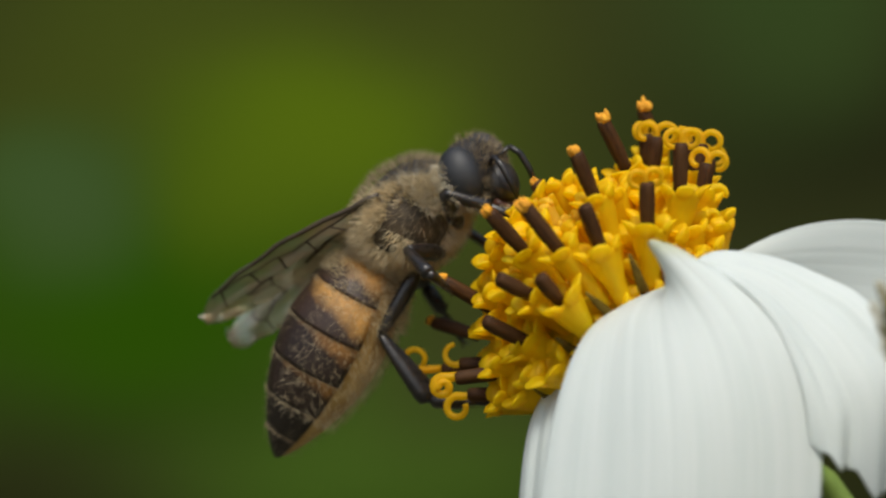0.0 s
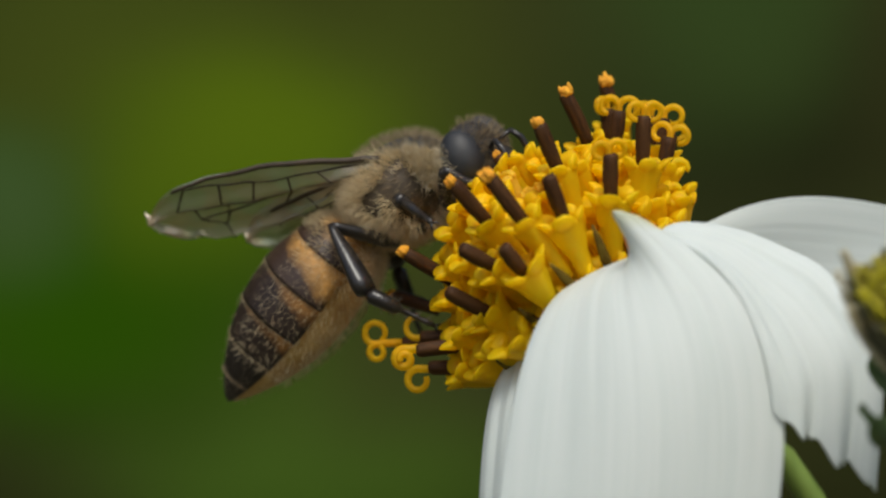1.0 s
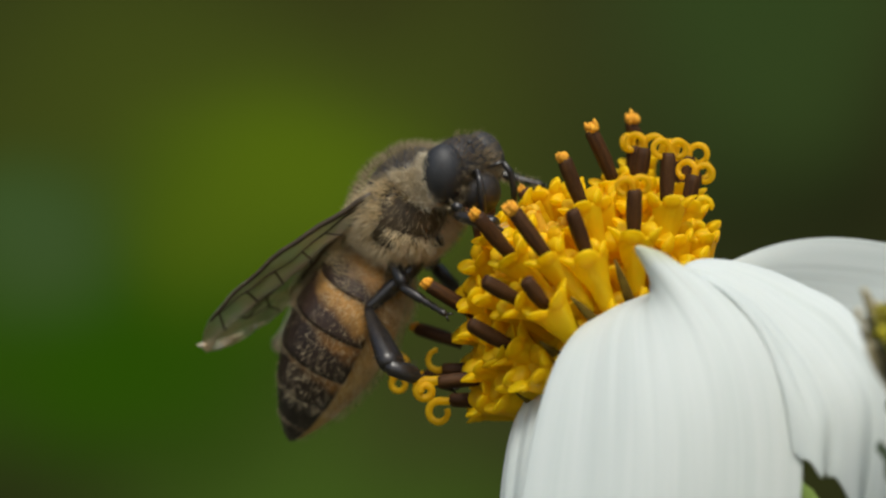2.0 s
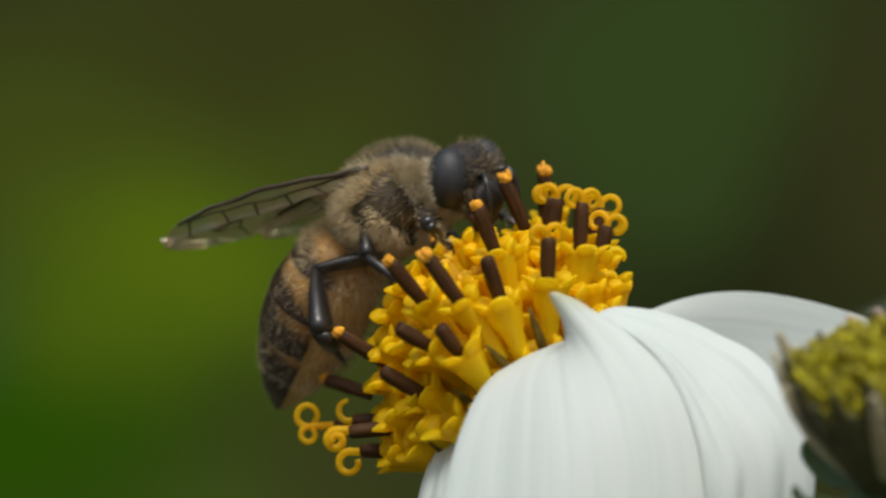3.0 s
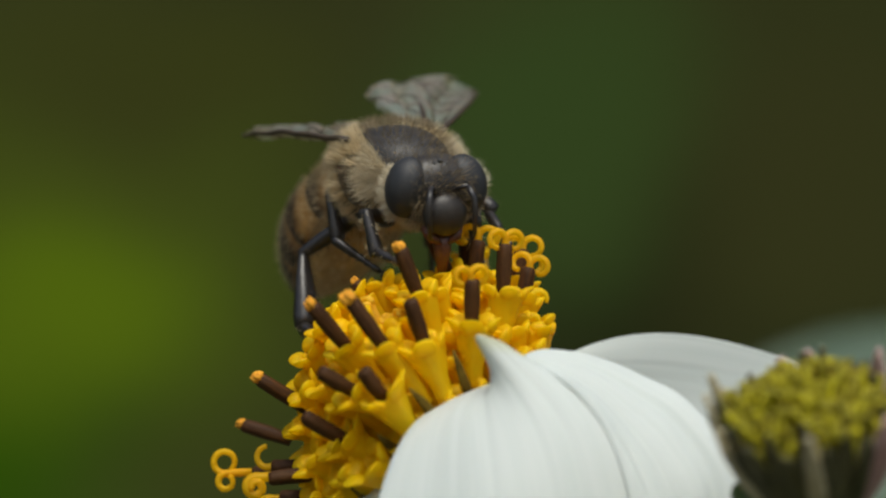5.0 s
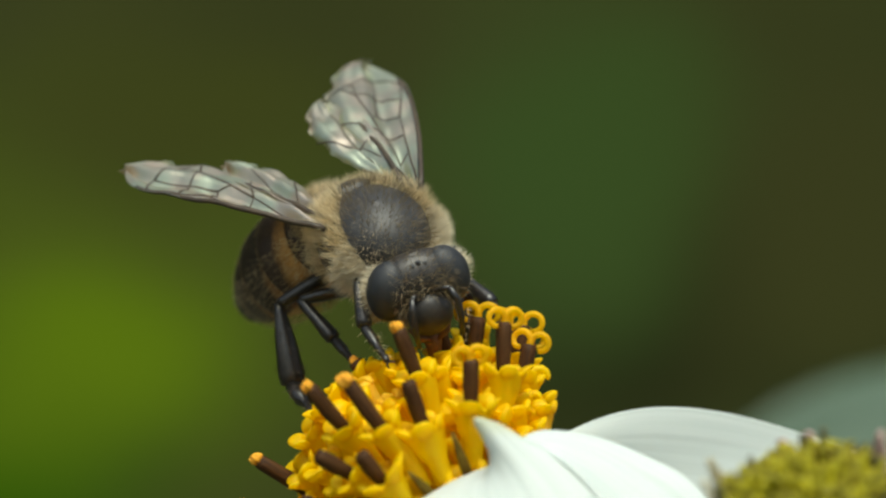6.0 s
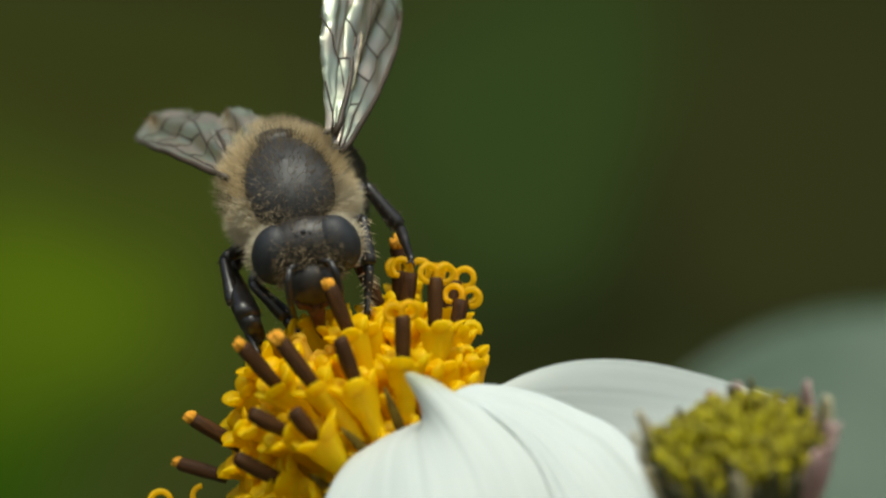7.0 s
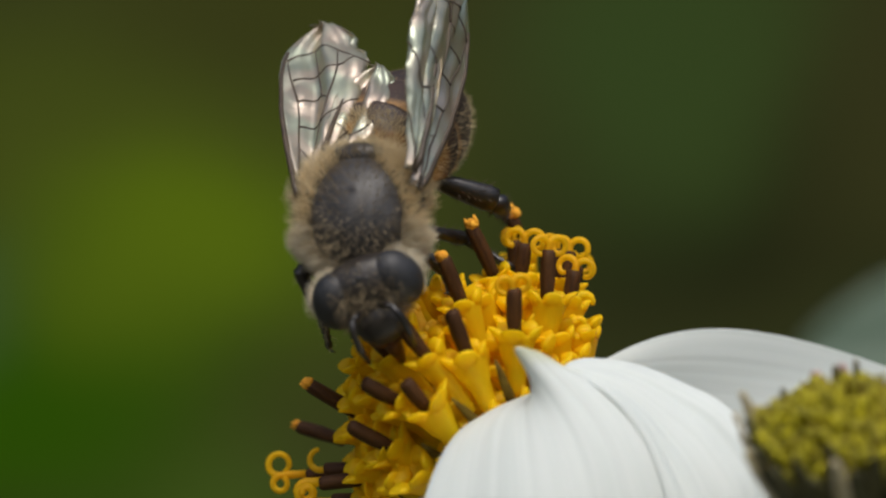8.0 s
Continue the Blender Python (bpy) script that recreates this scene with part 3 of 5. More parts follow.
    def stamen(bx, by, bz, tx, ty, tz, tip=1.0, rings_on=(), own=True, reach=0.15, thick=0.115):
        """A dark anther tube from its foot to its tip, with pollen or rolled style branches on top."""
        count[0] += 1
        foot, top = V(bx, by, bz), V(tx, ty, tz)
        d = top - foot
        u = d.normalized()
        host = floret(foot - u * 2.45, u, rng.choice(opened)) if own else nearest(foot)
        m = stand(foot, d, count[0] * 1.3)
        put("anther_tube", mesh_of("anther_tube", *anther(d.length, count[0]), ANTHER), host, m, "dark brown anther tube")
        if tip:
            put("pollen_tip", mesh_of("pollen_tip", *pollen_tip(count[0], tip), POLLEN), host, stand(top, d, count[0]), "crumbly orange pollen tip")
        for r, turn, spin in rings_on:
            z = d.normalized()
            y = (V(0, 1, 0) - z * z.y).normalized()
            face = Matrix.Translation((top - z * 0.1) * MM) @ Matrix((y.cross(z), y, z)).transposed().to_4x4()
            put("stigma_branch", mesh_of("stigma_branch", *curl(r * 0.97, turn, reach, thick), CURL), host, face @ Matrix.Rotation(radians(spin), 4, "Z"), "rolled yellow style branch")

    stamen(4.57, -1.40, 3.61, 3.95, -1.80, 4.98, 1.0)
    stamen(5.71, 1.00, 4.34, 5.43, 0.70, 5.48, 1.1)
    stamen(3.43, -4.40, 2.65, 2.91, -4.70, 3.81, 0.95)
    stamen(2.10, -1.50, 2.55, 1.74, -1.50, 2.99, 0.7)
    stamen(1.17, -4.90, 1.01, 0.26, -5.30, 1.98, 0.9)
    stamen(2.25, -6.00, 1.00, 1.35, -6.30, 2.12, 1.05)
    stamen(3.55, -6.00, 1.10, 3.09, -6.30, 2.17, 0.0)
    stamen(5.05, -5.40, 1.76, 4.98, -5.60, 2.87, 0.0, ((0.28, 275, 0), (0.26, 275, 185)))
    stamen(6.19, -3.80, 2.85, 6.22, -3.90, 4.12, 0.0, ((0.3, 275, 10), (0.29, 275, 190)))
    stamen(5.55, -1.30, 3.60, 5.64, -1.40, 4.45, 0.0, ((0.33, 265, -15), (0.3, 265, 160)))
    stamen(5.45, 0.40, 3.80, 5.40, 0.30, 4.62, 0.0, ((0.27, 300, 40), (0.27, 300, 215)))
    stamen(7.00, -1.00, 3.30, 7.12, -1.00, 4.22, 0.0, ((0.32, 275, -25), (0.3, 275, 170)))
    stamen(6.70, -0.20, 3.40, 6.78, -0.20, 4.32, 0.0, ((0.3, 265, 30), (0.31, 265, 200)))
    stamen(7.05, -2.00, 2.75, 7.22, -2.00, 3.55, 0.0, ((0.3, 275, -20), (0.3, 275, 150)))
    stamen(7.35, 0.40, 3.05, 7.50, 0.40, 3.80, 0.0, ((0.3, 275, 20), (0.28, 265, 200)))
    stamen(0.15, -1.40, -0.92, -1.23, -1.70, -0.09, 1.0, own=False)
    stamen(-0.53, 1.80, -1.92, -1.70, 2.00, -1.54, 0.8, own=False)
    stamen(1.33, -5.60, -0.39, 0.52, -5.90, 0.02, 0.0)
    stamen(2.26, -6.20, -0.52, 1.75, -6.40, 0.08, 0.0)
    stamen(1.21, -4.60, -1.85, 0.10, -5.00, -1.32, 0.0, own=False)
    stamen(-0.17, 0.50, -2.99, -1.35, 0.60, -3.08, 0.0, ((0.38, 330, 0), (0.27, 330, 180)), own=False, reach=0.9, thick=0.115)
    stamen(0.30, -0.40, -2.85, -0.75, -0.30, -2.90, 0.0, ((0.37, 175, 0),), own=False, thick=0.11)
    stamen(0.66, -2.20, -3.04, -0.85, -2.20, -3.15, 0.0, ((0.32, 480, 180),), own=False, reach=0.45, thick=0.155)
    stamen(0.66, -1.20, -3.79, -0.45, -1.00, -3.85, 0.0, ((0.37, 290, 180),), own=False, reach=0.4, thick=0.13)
    # the other florets
    shown = [p for p, _ in made]
    for r, n, lean, h, ph in ((3.55, 22, 0.50, -0.85, 6), (3.25, 20, 0.42, 0.05, 0), (2.75, 17, 0.34, 0.85, 14), (2.15, 13, 0.26, 1.65, 5), (1.5, 9, 0.18, 2.3, 20), (0.85, 5, 0.08, 2.75, 0), (0.15, 1, 0.0, 3.0, 0)):
        for k in range(n):
            a = ph + 360 * k / n + rng.uniform(-5, 5)
            rad = on_disc(1, a, 0) - HEART if r else V(0, 0, 0)
            base = HEART + ACROSS * (rad.dot(ACROSS) * r * 0.9) + FRONT * (rad.dot(FRONT) * r * 1.06) + AXIS * (h - 0.05 + rng.uniform(-0.28, 0.28))
            lean_to = ACROSS * (rad.dot(ACROSS) * lean * 1.25) + FRONT * (rad.dot(FRONT) * lean * 0.35)
            d = (AXIS + lean_to + V(rng.uniform(-1, 1), rng.uniform(-1, 1), rng.uniform(-1, 1)) * 0.10).normalized()
            me = closed[k % 3] if r < 1.6 and k % 2 else rng.choice(opened)
            if min((base + d * 2.6 - p).length for p in shown) > 0.55:
                floret(base, d, me)
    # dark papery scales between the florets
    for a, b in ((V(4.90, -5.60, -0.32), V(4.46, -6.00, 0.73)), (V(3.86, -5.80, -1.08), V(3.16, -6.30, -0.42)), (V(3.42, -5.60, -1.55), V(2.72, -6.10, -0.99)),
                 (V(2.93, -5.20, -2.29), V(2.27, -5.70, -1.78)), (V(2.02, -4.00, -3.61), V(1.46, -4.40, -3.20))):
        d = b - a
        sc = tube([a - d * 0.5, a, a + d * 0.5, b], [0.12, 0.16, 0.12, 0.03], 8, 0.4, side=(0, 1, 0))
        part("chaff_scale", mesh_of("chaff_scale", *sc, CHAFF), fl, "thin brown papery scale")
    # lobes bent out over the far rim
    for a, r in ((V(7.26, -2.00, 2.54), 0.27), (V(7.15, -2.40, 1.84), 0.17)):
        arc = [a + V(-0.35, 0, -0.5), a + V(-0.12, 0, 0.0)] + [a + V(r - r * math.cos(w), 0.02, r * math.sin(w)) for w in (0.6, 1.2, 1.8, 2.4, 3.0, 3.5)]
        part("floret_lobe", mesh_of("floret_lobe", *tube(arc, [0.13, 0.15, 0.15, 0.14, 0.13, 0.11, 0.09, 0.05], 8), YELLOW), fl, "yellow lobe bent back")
    return fl


# ---- the withered head beside it ----
def withered_head():
    hd = new("withered_flower_head")
    top = V(13.01, -14.00, -1.44)
    hd.location = top * MM
    tagged(hd, "withered flower head with dull yellow florets and dry brown bracts", "flower head")
    ax = V(-0.25, -0.42, 0.87).normalized()
    base = stand((0, 0, 0), ax)
    k = 1.14
    v, f, _ = lathe([(-2.9, 0.35), (-2.4, 0.7), (-1.6, 1.15), (-0.6, 1.6), (0.1, 1.7), (0.5, 1.2), (0.6, 0.3)], 26)
    part("cup", mesh_of("cup", [(p.x * k, -p.z * k, p.y * k) for p in v], f, DRYBRACT), hd, "dark dry cup", base)
    rng = random.Random(9)
    for i in range(30):
        a = 2 * math.pi * i / 30 + rng.uniform(-0.08, 0.08)
        o = V(math.cos(a), math.sin(a), 0)
        t = V(-o.y, o.x, 0)
        pale = rng.random()
        mat = PINKBRACT if (math.cos(a - 0.2) > 0.55 and pale < 0.6) else PALEBRACT if pale < 0.14 else DRYBRACT
        hgt = rng.uniform(0.35, 0.8) if mat is PINKBRACT else rng.uniform(0.35, 1.15)
        q = [o * 0.75 + V(0, 0, -2.4), o * 1.35 + V(0, 0, -1.5), o * rng.uniform(1.85, 2.05) + V(0, 0, -0.3), o * rng.uniform(1.9, 2.3) + V(0, 0, hgt)]
        q = [base.to_3x3() @ p * k for p in q]
        ray_petal("bract", hd, *q, base.to_3x3() @ t, (0.14, 0.25, 0.08), -0.3, 0.03, i, mat=mat, lobes=0)
    back = base.to_3x3().inverted()
    for i, (x, y, hgt, wide, out, mat, words) in enumerate(((-0.28, -1.0, 1.05, 0.24, 2.3, PALEBRACT, "pale bract with a dry tip"), (0.72, -0.7, 0.8, 0.36, 2.35, PINKBRACT, "pinkish dry bract"),
            (-1.0, 0.15, 1.25, 0.30, 2.15, PALEBRACT, "pale bract with a dry tip"), (-0.85, 0.55, 1.35, 0.26, 2.1, PALEBRACT, "pale bract with a dry tip"), (-1.0, -0.35, 0.8, 0.26, 2.25, PALEBRACT, "pale bract with a dry tip"),
            (0.1, 1.0, 0.9, 0.32, 2.1, PINKBRACT, "pinkish dry bract"), (0.4, 1.0, 1.0, 0.30, 2.05, PINKBRACT, "pinkish dry bract"), (1.0, 0.45, 1.15, 0.44, 2.2, PINKBRACT, "tall pinkish dry bract"), (1.0, 0.05, 1.1, 0.46, 2.25, PALEBRACT, "tall pale bract"), (1.0, -0.35, 0.8, 0.4, 2.3, PINKBRACT, "pinkish dry bract"))):
        o = back @ V(x, y, 0)
        o = V(o.x, o.y, 0).normalized()
        q = [o * 0.8 + V(0, 0, -2.2), o * 1.5 + V(0, 0, -1.4), o * (out - 0.1) + V(0, 0, -0.3), o * (out + 0.05) + V(0, 0, hgt)]
        ray_petal("bract", hd, *[base.to_3x3() @ p * k for p in q], base.to_3x3() @ V(-o.y, o.x, 0), (0.24, wide, wide * 0.55), -0.35, 0.03, i + 70, words, mat=mat, lobes=0)
    small = []
    for i in range(7):
        w = rng.uniform(0.75, 1.2)
        stub = tube([V(0, 0, -0.5), V(0, 0, 0.1), V(0.02, 0, 0.36 * w), V(0.04, 0, 0.46 * w)], [0.06, 0.085, 0.105, 0.05], 7)
        tips = [tube([V(0.04, 0, 0.36 * w), V(0.04 + 0.08 * math.cos(e), 0.08 * math.sin(e), 0.48 * w), V(0.04 + 0.16 * math.cos(e), 0.16 * math.sin(e), (0.48 + rng.uniform(-0.08, 0.1)) * w)], [0.055, 0.06, 0.022], 6) for e in (i, i + 2.1, i + 4.2)]
        small.append(mesh_of("old_floret", *joined(stub, *tips), BUDYELLOW))
    for i in range(290):
        r = 1.74 * math.sqrt((i + 0.5) / 290)
        a = i * 2.39996
        p = base.to_3x3() @ V(r * math.cos(a), r * math.sin(a), 0.86 - 0.20 * r * r + rng.uniform(-0.36, 0.22)) * k
        d = ax + base.to_3x3() @ V(math.cos(a), math.sin(a), 0) * (0.2 * r) + V(rng.uniform(-1, 1), rng.uniform(-1, 1), rng.uniform(-1, 1)) * 0.35
        part("old_floret", small[i % 7], hd, "", stand(p, d, a))
    spike = mesh_of("chaff_scale", *tube([V(0, 0, -0.6), V(0, 0, 0.1), V(0.03, 0, 0.5), V(0.05, 0, 0.72)], [0.07, 0.09, 0.06, 0.012], 6, 0.5), CHAFF)
    for i in range(70):
        r = rng.uniform(0.75, 1.85)
        a = rng.uniform(0, 6.283)
        p = base.to_3x3() @ V(r * math.cos(a), r * math.sin(a), 0.80 - 0.20 * r * r) * k
        d = ax + base.to_3x3() @ V(math.cos(a), math.sin(a), 0) * (0.24 * r) + V(rng.uniform(-1, 1), rng.uniform(-1, 1), rng.uniform(-1, 1)) * 0.15
        part("chaff_scale", spike, hd, "", stand(p, d, a))
    for i in range(6):
        a = radians(60 * i + 160)
        o, t = V(math.cos(a), math.sin(a), 0), V(-math.sin(a), math.cos(a), 0)
        q = [o * 0.5 + V(0, 0, -2.5), o * 1.5 + V(0, 0, -2.9), o * 2.1 + V(0, 0, -2.6), o * 2.3 + V(0, 0, -1.9)]
        ray_petal("outer_bract", hd, *[base.to_3x3() @ p * k for p in q], base.to_3x3() @ t, (0.3, 0.45, 0.3), 0.3, 0.02, i + 40, "curled green outer bract", mat=BRACT, lobes=0)
    for i, (x, y) in enumerate(((-0.75, -0.65), (0.2, -1.0))):
        o = back @ V(x, y, 0)
        o = V(o.x, o.y, 0).normalized()
        q = [o * 0.4 + V(0, 0, -2.9), o * 1.7 + V(0, 0, -3.0), o * 2.6 + V(0, 0, -2.6), o * 2.3 + V(0, 0, -1.7)]
        ray_petal("outer_bract", hd, *[base.to_3x3() @ p * k for p in q], base.to_3x3() @ V(-o.y, o.x, 0), (0.35, 0.8, 0.55), 0.35, 0.03, i + 50, "curled green outer bract", mat=BRACT, lobes=0)
    b = base.to_3x3() @ V(0, 0, -2.4 * k)
    path = [curve3(b, b - ax * 8, V(6, 6, -30), V(10, 9, -70), i / 10) for i in range(11)] + [V(13, 14, -160), V(15, 20, -323 - top.z)]
    part("stem", mesh_of("stem", *tube(path, [0.36] * 11 + [0.6, 0.8], 10), STEM), hd)
    return hd


setting()
far_plant()
blossom = flower()
head_two = withered_head()


# ---- the honey bee ----
# Local space: x to its right, y forwards, z to its back; millimetres from the middle of the thorax.
NECK, WAIST = V(0, 1.92, 0.08), V(0, -1.85, -0.30)
SHOULDER = V(1.82, 0.05, 1.10)
HIP = {"fore": V(0.75, 1.05, -1.35), "mid": V(0.85, 0.05, -1.6), "hind": V(0.85, -0.95, -1.45)}
SIZE = {"fore": (1.75, 1.55, 1.6), "mid": (1.9, 1.75, 1.9), "hind": (2.4, 2.7, 2.4)}


def thorax_shape(d):
    return 1.0 + 0.05 * max(0, d.z) - 0.08 * abs(d.y) ** 3


def leg_part(kind, which, ln):
    """Femur, tibia or tarsus along local y."""
    if which == "femur":
        prof = [(0, 0.16), (0.2 * ln, 0.25), (0.6 * ln, 0.24), (0.92 * ln, 0.18), (ln, 0.15)]
        flat = 0.8
    elif which == "tibia":
        k = 1.3 if kind == "hind" else 0.8
        prof = [(-0.05, 0.13), (0.08 * ln, 0.18), (0.45 * ln, 0.25 * k), (0.85 * ln, 0.32 * k), (0.97 * ln, 0.29 * k), (ln, 0.14)]
        flat = 0.72 if kind == "hind" else 0.85
    else:
        k = 1.6 if kind == "hind" else 0.85
        prof = [(-0.04, 0.13), (0.06 * ln, 0.19 * k), (0.42 * ln, 0.18 * k), (0.5 * ln, 0.10), (0.56 * ln, 0.13), (0.66 * ln, 0.08), (0.7 * ln, 0.12), (0.8 * ln, 0.075), (0.84 * ln, 0.11), (0.95 * ln, 0.10), (ln, 0.05)]
        flat = 0.75 if kind == "hind" else 0.9
    prof = [(h, r * 1.14) for h, r in prof]
    v, f, _ = lathe(prof, 12, flat, 1.0)
    pieces = [(v, f)]
    if which == "tarsus":
        for s in (-1, 1):
            pieces.append(tube([V(0, ln * 0.97, 0), V(0.1 * s, ln * 1.05, -0.02), V(0.16 * s, ln * 1.07, -0.12)], [0.045, 0.035, 0.012], 6))
    rng = random.Random(len(kind) * 7 + len(which))
    verts, faces = joined(*pieces)
    slots = [0] * len(faces)
    for i in range(110 if kind == "hind" else 60):
        h = rng.uniform(0.05, 0.95)
        r = np.interp(h * ln, [p[0] for p in prof], [p[1] for p in prof])
        a = rng.uniform(0, 6.28)
        p = V(math.sin(a) * r * flat, h * ln, math.cos(a) * r)
        d = V(math.sin(a), 0.6, math.cos(a)).normalized() * rng.uniform(0.12, 0.3)
        s = d.orthogonal().normalized() * 0.012
        n = len(verts)
        verts += [p - s, p + s, p + d]
        faces.append((n, n + 1, n + 2))
        slots.append(1)
    return mesh_of(which, verts, faces, [LEG, DARKFUR if kind != "fore" else FUR], slots)


def wing_outline(u, ln, wd):
    """Leading and trailing edge of a wing at a share u of its span."""
    lead = 0.10 * wd * math.sin(math.pi * u) - 0.02 * wd
    trail = -wd * (0.16 + 0.84 * math.sin(min(1, u / 0.72) * math.pi / 2) ** 1.3)
    if u > 0.72:
        k = (u - 0.72) / 0.28
        trail = -wd * (0.42 + 0.58 * math.sqrt(max(0, 1 - k ** 2.4)))
        lead -= 0.42 * wd * k ** 3
    return lead, trail


def wing_point(u, v, ln, wd, side, ragged=0.0):
    lead, trail = wing_outline(u, ln, wd)
    y = lead + (trail - lead) * v
    if ragged:
        y += ragged * max(0, v - 0.9) * 10 * (0.5 + 0.5 * noise.noise(V(u * 16, 3.1, side))) * min(1, u * 2)
        notch = 0.55 * math.exp(-((u - 0.82) / 0.035) ** 2) + 0.4 * math.exp(-((u - 0.58) / 0.03) ** 2) + 0.25 * math.exp(-((u - 0.95) / 0.02) ** 2)
        y += ragged * notch * max(0, (v - 0.55) / 0.45) ** 2
    z = 0.17 * math.sin(v * 10.0 + u * 2.5) * (1 - 0.3 * u) + 0.07 * math.sin(v * 21 + u * 5) * (0.3 + u) + 0.13 * noise.noise(V(u * 8, v * 4.5, side * 3.1)) + 0.22 * math.sin(math.pi * u) * (1 - v)
    return V(side * (u * ln), y, z)


FORE_VEINS = (((0, .05), (.3, .03), (.6, .02), (.85, .03)), ((0, .25), (.2, .24), (.38, .22), (.52, .2)), ((0, .5), (.2, .5), (.38, .52)),
              ((.52, .2), (.66, .12), (.8, .06)), ((.38, .22), (.38, .52)), ((.52, .2), (.55, .45), (.5, .55)), ((.38, .52), (.5, .55), (.68, .62), (.8, .62)),
              ((.66, .14), (.68, .4), (.68, .62)), ((.55, .45), (.68, .4), (.84, .36)), ((.38, .52), (.45, .75), (.5, .97)), ((.8, .06), (.86, .3), (.84, .36)), ((.84, .36), (.8, .62), (.72, .8)), ((.2, .5), (.26, .22)), ((0, .75), (.2, .85), (.32, .97)), ((.68, .62), (.72, .8), (.7, .95)))
HIND_VEINS = (((0, .1), (.4, .1), (.75, .12)), ((0, .4), (.3, .42), (.55, .4), (.8, .5)), ((.45, .41), (.5, .15)), ((.3, .42), (.45, .7), (.6, .95)), ((0, .7), (.25, .95)))


def wing_mesh(name, ln, wd, side, veins, ragged, with_veins):
    vs, fs, uv = sheet(lambda u, v: wing_point(u, v, ln, wd, side, ragged), 44, 22, 0.02)
    slots = [0] * len(fs)
    tubes = []
    for line in veins:
        pts = []
        for a, b in zip(line, line[1:]):
            for i in range(5):
                t = i / 5
                pts.append(wing_point(a[0] + (b[0] - a[0]) * t, a[1] + (b[1] - a[1]) * t, ln, wd, side))
        pts.append(wing_point(*line[-1], ln, wd, side))
        k = 2.6 if line[0][1] < 0.12 and line[0][0] == 0 else 1.15
        tubes.append(tube(pts, [0.042 * k * (1 - 0.45 * i / len(pts)) for i in range(len(pts))], 6))
    tv, tf = joined(*tubes)
    if with_veins:
        n = len(vs)
        uv = uv + [(0, 0)] * len(tv)
        fs = fs + [tuple(i + n for i in q) for q in tf]
        slots += [1] * len(tf)
        return mesh_of(name, vs + tv, fs, [WING, VEIN], slots, uv)
    return mesh_of(name, vs, fs, WING, None, uv), mesh_of("venation", tv, tf, VEIN)


def abdomen_radius(s):
    """Radius of the abdomen at a share s of its length."""
    front = min(1.0, 0.35 + 0.65 * math.sqrt(max(0.0, s) / 0.05))
    return 1.98 * front * math.sin(math.pi * (0.12 + 0.88 * s) ** 0.92) ** 0.75 if s < 0.999 else 0.1


ABDOMEN = 7.5


